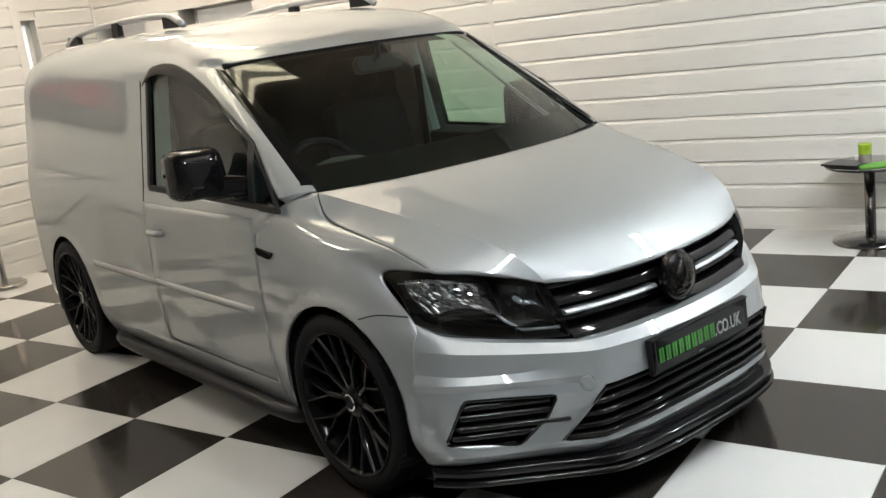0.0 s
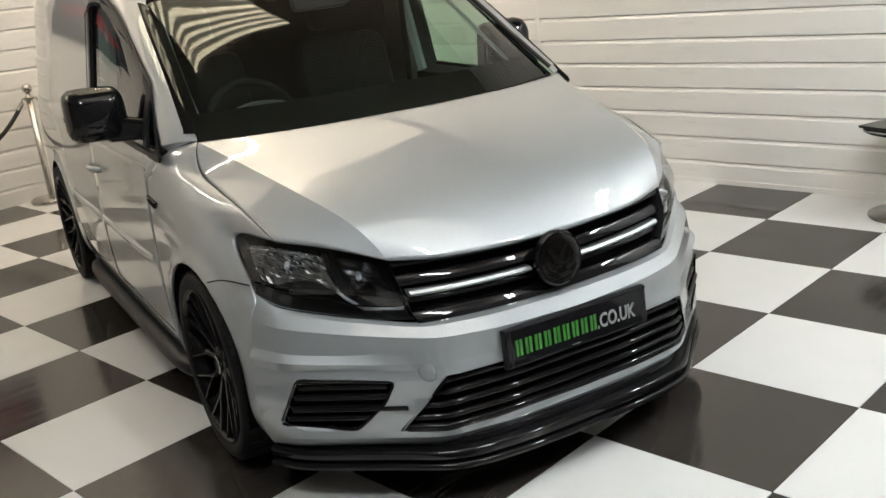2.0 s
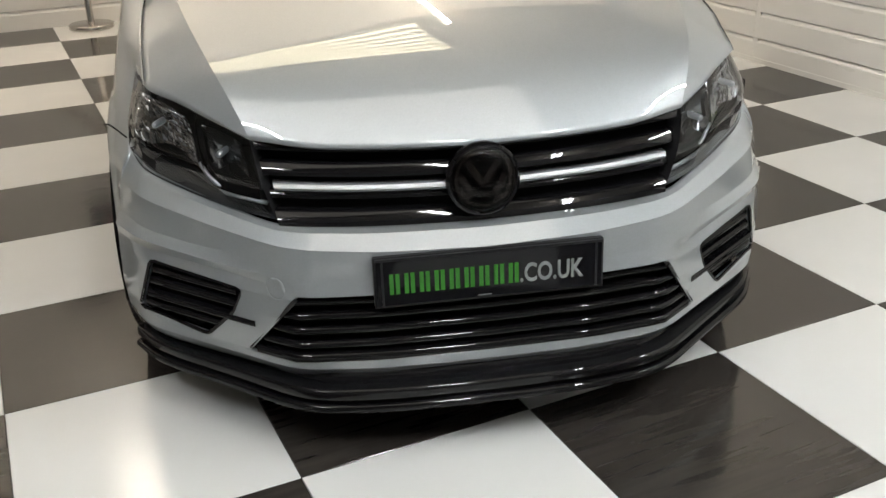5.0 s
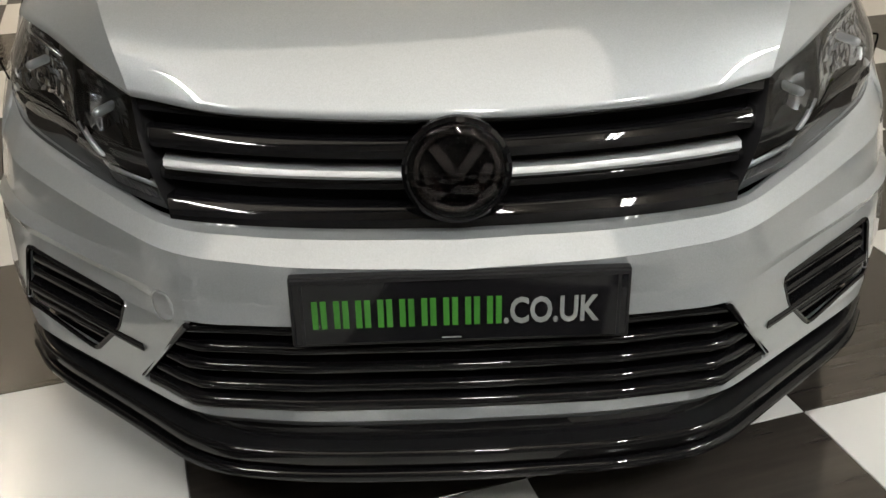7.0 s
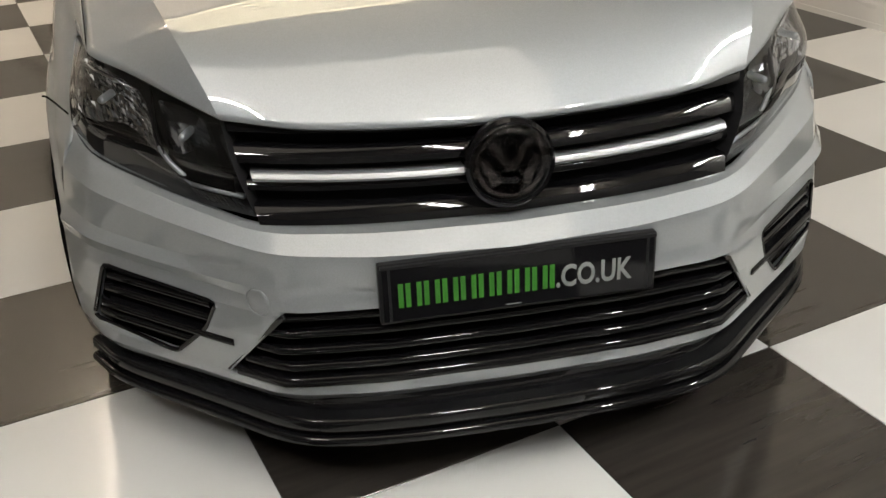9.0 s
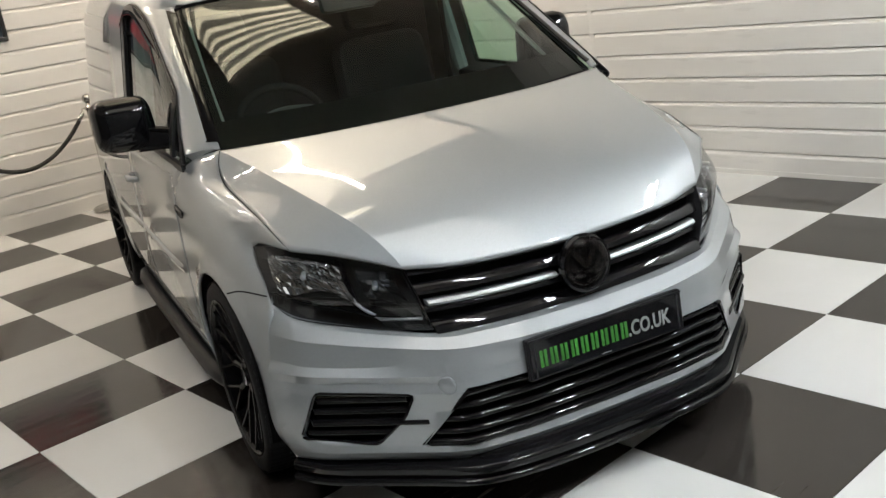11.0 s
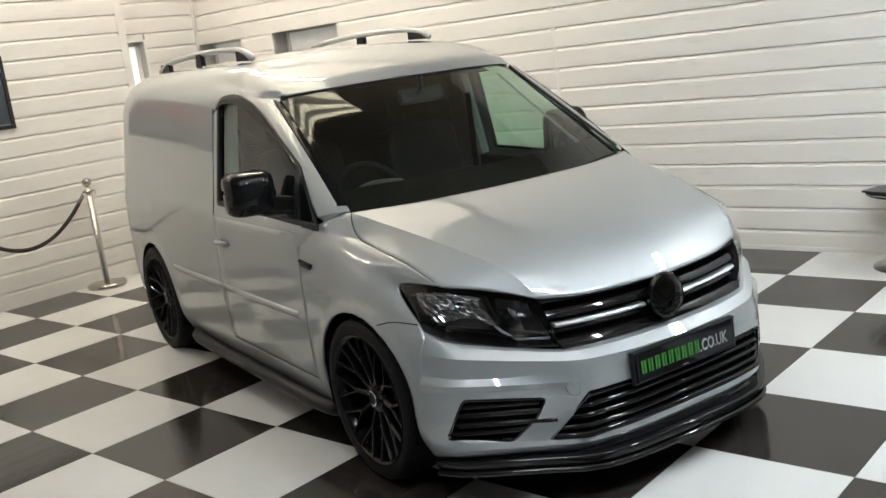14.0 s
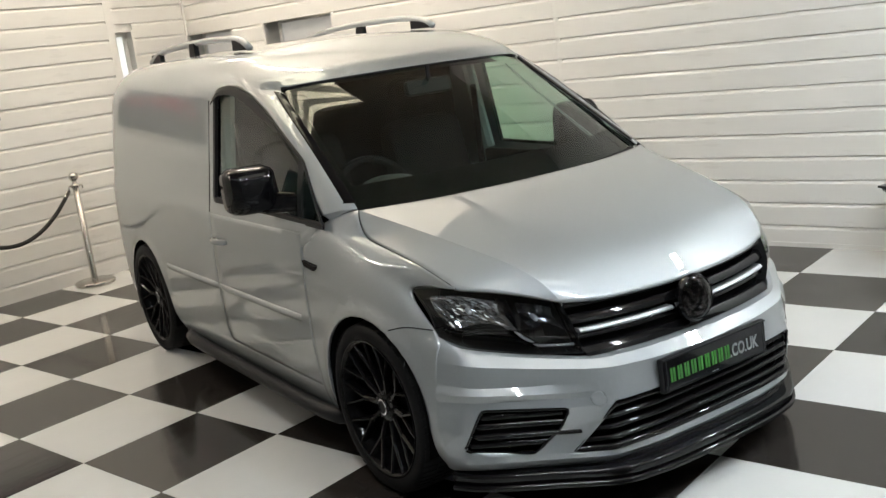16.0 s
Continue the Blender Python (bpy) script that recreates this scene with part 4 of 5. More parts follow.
dome = part("badge_dome", lathe([(0.074, -0.019), (0.066, -0.026), (0.045, -0.032), (0.02, -0.035), (0.0, -0.0355)], 40, "y"), M_SMOKE, badge, "smoked clear dome", smooth=True, out=(0, -1, 0))

# plate on its holder, with raised lettering
PLATE = pose(0.0, -0.792, 0.458, -3, 0, 0)
holder = part("plate_holder", box(-0.262, -0.006, -0.060, 0.262, 0.014, 0.060), M_BLACK, van, "black show plate with green and grey letters", at=PLATE, bevel=0.004)
part("plate", box(-0.256, -0.010, -0.0535, 0.256, -0.0061, 0.0535), M_PLATE, holder, bevel=0.002)
part("plate_rim", box(-0.258, -0.0125, 0.0530, 0.258, -0.006, 0.0585), M_BLACK, holder)
for x in (-0.243, 0.243):
    part("plate_strip", box(x - 0.0025, -0.0106, -0.053, x + 0.0025, -0.0098, 0.053), M_BLACK, holder)
for k in range(9):
    # the trader's name stands as plain green bars
    x = -0.228 + 0.0335 * k
    for d in (0.0, 0.0135):
        part("name_bar", box(x + d, -0.0115, -0.0255, x + d + 0.0090, -0.0103, 0.0225), M_GREEN, holder)
words("lettering", ".CO.UK", 0.0615, M_GREY_PRINT, holder, Matrix.Translation((0.066, -0.0112, -0.0245)) @ pose(0, 0, 0, 90), 0.0008, "grey lettering", 0.71)
part("small_print", box(-0.03, -0.0108, -0.0485, 0.0, -0.0099, -0.0465), M_GREY_PRINT, holder)

# headlamps
for s in (1, -1):
    top = [(0.789, -0.158, 0.803), (0.742, -0.338, 0.818), (0.66, -0.450, 0.799), (0.58, -0.540, 0.776), (0.502, -0.606, 0.748)]
    bot = [(0.806, -0.315, 0.664), (0.765, -0.385, 0.624), (0.66, -0.490, 0.598), (0.56, -0.580, 0.582), (0.460, -0.650, 0.572)]
    mid = [(0.803, -0.275, 0.728), (0.768, -0.385, 0.722), (0.675, -0.492, 0.703), (0.585, -0.580, 0.683), (0.486, -0.646, 0.665)]
    rows = [[(s * x, y, z) for x, y, z in r] for r in (top, mid, bot)]
    deep = [[(x * (0.93), y + 0.105, z + d) for (x, y, z) in r] for r, d in zip(rows, (-0.012, 0, 0.012))]
    lamp = part("headlight", loft([rows[0], deep[0], deep[1], deep[2], rows[2]], 24, 4, sharp=True), M_BLACK, van, "dark headlamp with chrome reflectors behind clear plastic", smooth=True, out=(0, -1, 0))
    lens = part("lens", loft(rows, 24, 8), M_LENS, lamp, "clear lens", smooth=True, out=(0, -1, 0.2))
    lens.visible_shadow = False
    end = loft([[rows[k][4] for k in range(3)], [deep[k][4] for k in range(3)]], 8, 2)
    part("lamp_side", end, M_BLACK, lamp)
    end = loft([[rows[k][0] for k in range(3)], [deep[k][0] for k in range(3)]], 8, 2)
    part("lamp_side", end, M_BLACK, lamp)

    def inside(u, f, back):
        """A place inside the lamp: u from its outer tip to the grille, f from top to bottom."""
        p, q, r = [spline(row, 100)[round(u * 100)] for row in rows]
        v = p.lerp(q, f * 2) if f < 0.5 else q.lerp(r, f * 2 - 1)
        return v + Vector((0, back, -0.0))

    dirn = pose(0, 0, 0, 0, 0, s * 22)
    # main reflector: a bowl of small mirror facets with a bulb, and a plainer second one
    rng = random.Random(5)
    for u0, u1, f0, f1, nu, nf, deepest, rough, bulb_at in ((0.15, 0.64, 0.14, 0.60, 16, 9, 0.070, 0.0055, 0.40), (0.72, 0.94, 0.12, 0.50, 9, 6, 0.050, 0.0016, 0.82)):
        bowl = bmesh.new()
        for i in range(nu):
            for j in range(nf):
                q = []
                tilt = [rng.uniform(-rough, rough) for _ in range(4)]
                for n2, (a, b) in enumerate(((i, j), (i + 1, j), (i + 1, j + 1), (i, j + 1))):
                    x, y = 2 * a / nu - 1, 2 * b / nf - 1
                    back = 0.012 + deepest * max(0.0, 1 - 0.55 * x * x - 0.45 * y * y)
                    low = 0.06 * math.sin(2.2 * math.pi * a / nu) if b == nf else 0.0
                    q.append(bowl.verts.new(inside(u0 + (u1 - u0) * a / nu, f0 + (f1 - f0) * b / nf + low, back + tilt[n2])))
                bowl.faces.new(q)
        part("reflector", bowl, M_REFL if nu > 10 else M_REFL_DIM, lamp, "faceted chrome reflector")
        part("bulb", lathe([(0.0, -0.028), (0.006, -0.026), (0.008, -0.02), (0.008, 0.02)], 12, "y"), M_SATIN, lamp, at=Matrix.Translation(inside(bulb_at, 0.36, 0.042)) @ dirn, smooth=True)
    part("trim_fin", tube([inside(0.10, 0.20, 0.03), inside(0.35, 0.17, 0.03), inside(0.60, 0.16, 0.03)], 0.004, 6), M_CHROME, lamp, smooth=True)
    part("light_bar", tube([inside(0.75, 0.86, 0.022), inside(0.86, 0.845, 0.020), inside(0.985, 0.83, 0.018)], 0.0055, 8), M_SATIN, lamp, "satin light bar", smooth=True)
    part("light_bar", tube([inside(0.75, 0.86, 0.022), inside(0.67, 0.72, 0.03), inside(0.64, 0.60, 0.035)], 0.005, 8), M_SATIN, lamp, smooth=True)
    shelf = loft([[inside(u, 0.68 + (0.12 if u > 0.5 else 0.1 * u), 0.016) for u in (0.1, 0.3, 0.5, 0.7, 0.95)], [inside(u, 0.75, 0.075) for u in (0.1, 0.3, 0.5, 0.7, 0.95)]], 14, 2)
    part("shelf", shelf, M_UNDER, lamp, thick=0.004)
    wall = loft([[inside(0.69, 0.1, 0.03), inside(0.67, 0.45, 0.03), inside(0.66, 0.72, 0.03)], [inside(0.68, 0.1, 0.085), inside(0.66, 0.45, 0.085), inside(0.66, 0.72, 0.085)]], 8, 2)
    part("divider", wall, M_GLOSS, lamp, thick=0.003)
    ribs = bmesh.new()
    for k in range(12):
        u = 0.74 + 0.22 * k / 12
        tube([inside(min(1, u), 0.88, 0.016), inside(min(1, u + 0.02), 0.97, 0.014)], 0.0022, 4, ribs)
    part("indicator_ribs", ribs, M_BLACK, lamp)

# windscreen with its black border
WB = [(0.738, 0.264, 1.040), (0.60, 0.212, 1.039), (0.35, 0.130, 1.036), (0.0, 0.098, 1.037)]
WT = [(0.650, 0.966, 1.496), (0.585, 0.947, 1.506), (0.35, 0.905, 1.514), (0.0, 0.889, 1.517)]
bulge = lambda x: 1 - 1.02 * (abs(x) / 0.726) ** 2  # noqa: E731
full = lambda c: c + [(-x, y, z) for x, y, z in c[-2::-1]]  # noqa: E731
mids = [[(a[0] + (b[0] - a[0]) * f, a[1] + (b[1] - a[1]) * f - 0.022 * bulge(a[0]) * math.sin(math.pi * f), a[2] + (b[2] - a[2]) * f + 0.020 * bulge(a[0]) * math.sin(math.pi * f)) for a, b in zip(WB, WT)] for f in (0, 0.33, 0.67, 1)]
ob = part("windscreen", loft([full(m) for m in mids], 40, 8), M_SCREEN, van, "tinted windscreen", smooth=True, out=(0, -1, 1))
ob.visible_shadow = False


def on_screen(x, f, lift=0.0):
    """A place on the windscreen: x from -1 to 1, f from the bonnet to the roof."""
    cs = [spline(full(m), 40)[round((1 - x) * 20)] for m in mids]
    c = blend([Vector(q) for q in cs], 10)
    return c[round(f * 30)] + Vector((0, -0.55, 0.83)) * lift


def band(name, pts_a, pts_b, label=""):
    part(name, loft([pts_a, pts_b], 40, 2), M_UNDER, van, label, smooth=True)


xs = [-1, -0.8, -0.5, 0, 0.5, 0.8, 1]
band("screen_border", [on_screen(x, 0.0, -0.002) for x in xs], [on_screen(x * 0.97, 0.17, -0.002) for x in xs], "black ceramic border of the windscreen")
band("screen_border", [on_screen(x, 1.0, -0.002) for x in xs], [on_screen(x, 0.985, -0.002) for x in xs])
for s in (1, -1):
    band("screen_border", [on_screen(s, f, -0.002) for f in (0, 0.33, 0.67, 1)], [on_screen(s * 0.95, f, -0.002) for f in (0, 0.33, 0.67, 1)])
part("screen_seal", tube([(x, y - 0.005, z + 0.001) for x, y, z in full(WT)], 0.0045, 6, steps=40), M_BLACK, van, smooth=True)
for s in (1, -1):
    # black edge of the glass lying over the pillar
    foot, head = Vector(FRONT[4]), Vector(FRONT[5])
    foot2, head2 = Vector(NEXT[4]), Vector(NEXT[5])
    over = lambda f, w, h: Vector((s * (foot.lerp(head, f).lerp(foot2.lerp(head2, f), w)).x, *(foot.lerp(head, f).lerp(foot2.lerp(head2, f), w))[1:])) + Vector((s * 0.35, -0.6, 0.7)) * h  # noqa: E731
    fs = (0.04, 0.25, 0.5, 0.75, 0.97)
    part("screen_edge", loft([[over(f, -0.06, 0.003) for f in fs], [over(f, 0.17, 0.0095) for f in fs], [over(f, 0.34, 0.0095) for f in fs]], 24, 3), M_GLOSS, van, "black edge of the windscreen", smooth=True, thick=0.003, out=(s, -1, 1))
part("scuttle", loft([[(x, y - 0.03, z - 0.035) for x, y, z in full(WB)], [(x, y + 0.02, z + 0.004) for x, y, z in full(WB)]], 30, 2), M_BLACK, van, "black scuttle panel")
# wipers along the foot of the windscreen
for a, b in ((-0.62, 0.02), (0.0, 0.70)):
    pts = [on_screen(x, 0.0, 0.004) + Vector((0, -0.012, -0.010)) for x in (b, (a + b) / 2, a)]
    part("wiper", tube(pts, 0.005, 6, steps=10), M_UNDER, van, "black wiper")

# cabin
cab = part("bulkhead", box(-0.69, 1.62, 0.25, 0.69, 1.64, 1.57), M_CLOTH, van, "dark bulkhead behind the seats")
part("cabin_floor", box(-0.78, 0.25, 0.22, 0.78, 1.62, 0.27), M_UNDER, van)
part("headlining", loft([[(x, 0.99 + 0.08 * abs(x), 1.495 - 0.03 * abs(x)) for x in (-0.60, 0, 0.60)], [(x, 1.63, 1.64 - 0.03 * abs(x)) for x in (-0.66, 0, 0.66)]], 10, 4), M_DASH, van)
dash = part("dashboard", loft([
    [(x, 0.30 - 0.10 * (1 - (x / 0.72) ** 2), 1.018) for x in (-0.72, -0.4, 0, 0.4, 0.72)],
    [(x, 0.46, 1.030) for x in (-0.74, -0.4, 0, 0.4, 0.74)],
    [(x, 0.62, 1.000) for x in (-0.74, -0.4, 0, 0.4, 0.74)],
    [(x, 0.66, 0.90) for x in (-0.74, -0.4, 0, 0.4, 0.74)],
    [(x, 0.60, 0.60) for x in (-0.74, -0.4, 0, 0.4, 0.74)]], 20, 5), M_DASH, van, "dark dashboard", smooth=True)
part("instrument_cowl", lathe([(0.0, -0.10), (0.13, -0.09), (0.165, 0.0), (0.15, 0.09), (0.0, 0.10)], 24, "y"), M_COWL, dash, at=Matrix.Translation((-0.37, 0.60, 1.0)) @ Matrix.Diagonal((1, 1, 0.55, 1)), smooth=True)
wheel_pose = pose(-0.37, 0.74, 0.985, -28, 0, 0)
rim = part("steering_wheel", tube([(0.185 * math.cos(k * math.pi / 18), 0, 0.185 * math.sin(k * math.pi / 18)) for k in range(36)], 0.016, 8, closed=True), M_CLOTH, van, "black steering wheel", at=wheel_pose, smooth=True)
part("wheel_boss", lathe([(0.0, -0.03), (0.06, -0.025), (0.07, 0.0), (0.05, 0.03), (0.0, 0.03)], 20, "y"), M_BLACK, rim, smooth=True)
for a in (0, 180, 270):
    part("spoke", tube([(0.05 * math.cos(radians(a)), 0, 0.05 * math.sin(radians(a))), (0.18 * math.cos(radians(a)), 0, 0.18 * math.sin(radians(a)))], 0.014, 6), M_DASH, rim)
for x in (-0.37, 0.37):
    seat = part("seat", prism(rounded([(-0.25, 0.0), (0.25, 0.0), (0.25, 0.14), (-0.25, 0.14)], 0.05), "y", -0.26, 0.26), M_CLOTH, van, "dark cloth seat", at=pose(x, 1.12, 0.50), bevel=0.02)
    part("seat_base", box(-0.2, -0.2, -0.24, 0.2, 0.22, 0.0), M_UNDER, seat)
    part("backrest", prism(rounded([(-0.25, 0.0), (0.25, 0.0), (0.22, 0.62), (-0.22, 0.62)], 0.08), "y", -0.07, 0.07), M_CLOTH, seat, at=pose(0, 0.27, 0.12, -12), bevel=0.02)
    part("headrest", prism(rounded([(-0.13, 0.0), (0.13, 0.0), (0.12, 0.18), (-0.12, 0.18)], 0.05), "y", -0.05, 0.05), M_CLOTH, seat, at=pose(0, 0.42, 0.76, -8), bevel=0.02)
mir = part("interior_mirror", prism(rounded([(-0.12, -0.035), (0.12, -0.035), (0.12, 0.035), (-0.12, 0.035)], 0.025), "y", -0.02, 0.02), M_BLACK, van, "black interior mirror", at=pose(0, 0.80, 1.425, -10), bevel=0.006)
part("stalk", tube([(0, -0.02, 0.02), (0, -0.03, 0.09)], 0.012, 8), M_BLACK, mir)
for s in (1, -1):
    # pillar trims seen through the glass, and the seat belts
    part("pillar_trim", loft([[(s * 0.672, 0.37, 1.03), (s * 0.637, 0.69, 1.24), (s * 0.600, 0.985, 1.450)], [(s * 0.735, 0.47, 1.02), (s * 0.70, 0.78, 1.24), (s * 0.652, 1.06, 1.455)]], 14, 3), M_TRIM_GREY, van, "grey pillar trim", smooth=True, thick=0.01)
    part("door_trim", box(s * 0.80 - 0.02, 0.42, 0.32, s * 0.80 + 0.02, 1.5, 0.985), M_DASH, van, bevel=0.01)
    part("centre_pillar", tube([(s * 0.785, 1.46, 1.0), (s * 0.70, 1.47, 1.50)], 0.036, 8), M_TRIM_GREY, van)
    part("seat_belt", box(s * 0.70 - 0.003, 1.40, 0.80, s * 0.70 + 0.003, 1.45, 1.36), M_BLACK, van, "black seat belt")

# lower body, sill tubes, rear end
part("floor_pan", box(-0.78, -0.30, 0.17, 0.78, 3.40, 0.215), M_UNDER, van)
part("inner_body", box(-0.72, 1.66, 0.22, 0.72, 2.28, 1.40), M_UNDER, van)
part("engine_bay", box(-0.56, -0.50, 0.20, 0.56, 0.22, 0.70), M_UNDER, van)
part("rear_end", prism(rounded([(-0.76, 0.22), (0.76, 0.22), (0.77, 1.0), (0.67, 1.55), (-0.67, 1.55), (-0.77, 1.0)], 0.08), "y", 3.40, 3.475), M_PAINT, van, bevel=0.02)
for s in (1, -1):
    part("side_bar", tube([(s * 0.80, 0.40, 0.185), (s * 0.868, 0.52, 0.185), (s * 0.876, 1.3, 0.185), (s * 0.870, 2.14, 0.185), (s * 0.80, 2.26, 0.185)], 0.034, 10, steps=24), M_BLACK, van, "black side bar under the sill", smooth=True)
    for y in (0.62, 1.34, 2.05):
        part("side_bar_bracket", box(s * 0.82 - 0.05, y - 0.025, 0.155, s * 0.82 + 0.05, y + 0.025, 0.205), M_BLACK, van)
    part("sill", box(s * 0.815 - 0.03, 0.40, 0.178, s * 0.815 + 0.03, 2.32, 0.235), M_BLACK, van, "black lower sill")
    # rubbing strip along door and side
    for a, b in ((0.575, 1.492), (1.512, 2.30)):
        prof = [(0, -0.016), (0.008, -0.013), (0.010, 0.0), (0.008, 0.013), (0, 0.016)]
        bm = bmesh.new()
        rings = []
        for k in range(9):
            y = a + (b - a) * k / 8
            e = min(1, 6 * min(k, 8 - k) / 8 + 0.15)
            rings.append([bm.verts.new((s * (side_x(y, 0.592 + h) + d * e), y, 0.592 + h)) for d, h in prof])
        for p, q in zip(rings, rings[1:]):
            for k in range(4):
                bm.faces.new((p[k], p[k + 1], q[k + 1], q[k]))
        bmesh.ops.recalc_face_normals(bm, faces=bm.faces)
        part("rubbing_strip", bm, M_PAINT, van, smooth=True)
    # door handle in its dish, side marker, sliding rail line
    h = part("door_handle", tube([(s * 0.884, 1.32, 0.828), (s * 0.916, 1.345, 0.832), (s * 0.918, 1.42, 0.834), (s * 0.886, 1.45, 0.832)], [0.010] + [0.015] * 7 + [0.010], 8, steps=8), M_PAINT, van, "silver door handle", smooth=True)
    part("handle_dish", lathe([(0.0, 0.0), (0.05, 0.001), (0.058, 0.003)], 20, "x"), M_PAINT, van, at=Matrix.Translation((s * 0.8855, 1.385, 0.825)) @ Matrix.Diagonal((s, 1.1, 0.75, 1)), smooth=True)
    part("side_marker", prism(rounded([(0.375, 0.838), (0.50, 0.850), (0.488, 0.822), (0.40, 0.812)], 0.01, 2), "x", s * 0.862, s * 0.892), M_GLOSS, van, "smoked side marker", bevel=0.003)
    # joints round the wing
    part("panel_joint", tube([(s * 0.889, -0.13, 0.672), (s * 0.862, -0.205, 0.690), (s * 0.812, -0.30, 0.684)], 0.0022, 5, steps=8), M_UNDER, van)
    part("panel_joint", tube([(s * x, y, z - 0.001) for x, y, z in [(a + 0.001, b, c) for a, b, c in SHUT]], 0.0013, 5, steps=40), M_UNDER, van)
    part("panel_joint", tube([(s * edge_x(1.5, z), 1.502, z) for z in (0.96, 1.1, 1.25, 1.4, 1.48)], 0.0025, 5, steps=12), M_UNDER, van)
    # door mirror
    mm = part("door_mirror", bmesh.new(), M_GLOSS, van, "gloss black door mirror")
    shell = bmesh.new()
    rr = []
    for k, (y, w) in enumerate(((-0.070, 0.55), (-0.055, 0.80), (-0.02, 0.96), (0.03, 1.0), (0.07, 0.98))):
        out = rounded([(-0.115 * w, -0.088 * w), (0.105 * w, -0.078 * w), (0.105 * w, 0.070 * w), (0.075 * w, 0.092 * w), (-0.100 * w, 0.088 * w)], 0.045 * w, 4)
        rr.append([shell.verts.new((x, y, z)) for x, z in out])
    n = len(rr[0])
    for p, q in zip(rr, rr[1:]):
        for k in range(n):
            shell.faces.new((p[k], p[(k + 1) % n], q[(k + 1) % n], q[k]))
    shell.faces.new(rr[0])
    shell.faces.new(rr[-1][::-1])
    bmesh.ops.recalc_face_normals(shell, faces=shell.faces)
    for v in shell.verts:
        v.co.x *= s
    bmesh.ops.recalc_face_normals(shell, faces=shell.faces)
    shell.to_mesh(mm.data)
    shell.free()
    mm.data.polygons.foreach_set("use_smooth", [True] * len(mm.data.polygons))
    mm.matrix_basis = pose(-0.965, 0.70, 1.127) @ Matrix.Diagonal((1, 1, 1.12, 1)) if s < 0 else pose(0.880, 0.79, 1.106) @ Matrix.Diagonal((1.08, 1, 1.45, 1))
    if s < 0:
        # broad foot from the door to the underside of the shell
        arm = bmesh.new()
        rr = []
        for x, y0, y1, z0, z1 in ((0.81, 0.56, 0.69, 1.030, 1.098), (0.845, 0.58, 0.70, 1.030, 1.106), (0.88, 0.615, 0.725, 1.029, 1.112), (0.915, 0.64, 0.745, 1.028, 1.122), (0.94, 0.655, 0.75, 1.029, 1.132)):
            rr.append([arm.verts.new((s * x, y, z)) for y, z in rounded([(y0, z0), (y1, z0), (y1, z1), (y0 + 0.012, z1)], 0.022, 4)])
        for p, q in zip(rr, rr[1:]):
            for k in range(len(p)):
                arm.faces.new((p[k], p[(k + 1) % len(p)], q[(k + 1) % len(p)], q[k]))
        arm.faces.new(rr[0])
        arm.faces.new(rr[-1][::-1])
        bmesh.ops.recalc_face_normals(arm, faces=arm.faces)
        part("mirror_arm", arm, M_GLOSS, van, smooth=True, crisp=50)
    else:
        part("mirror_arm", tube([(0.835, 0.56, 1.055), (0.86, 0.64, 1.075), (0.88, 0.69, 1.080)], [0.045, 0.040, 0.036, 0.034, 0.034], 10, steps=4), M_GLOSS, van, smooth=True)
    part("mirror_glass", prism(rounded([(-0.095, -0.070), (0.09, -0.065), (0.09, 0.060), (-0.085, 0.072)], 0.03), "y", 0.071, 0.074), M_CHROME, mm)
    # roof rails on three feet
    rail = part("roof_rail", tube([(s * 0.535, 1.50, 1.700), (s * 0.530, 1.60, 1.738), (s * 0.525, 1.80, 1.760), (s * 0.522, 2.3, 1.768), (s * 0.525, 2.75, 1.756), (s * 0.530, 2.92, 1.736), (s * 0.535, 3.04, 1.700)], 0.017, 8, steps=30), M_SATIN, van, "satin silver roof rail on black feet", smooth=True)
    for y0, y1, zt in ((1.50, 1.70, 1.738), (2.24, 2.34, 1.757), (2.84, 3.02, 1.732)):
        part("rail_foot", prism([(y0, 1.690), (y1, 1.695), (y1 - (0.0 if y0 < 2 else 0.02), zt + 0.012), (y0 + (0.10 if y0 < 2 else 0.0), zt + 0.012)], "x", s * 0.53 - 0.014, s * 0.53 + 0.014), M_BLACK, rail, bevel=0.004)

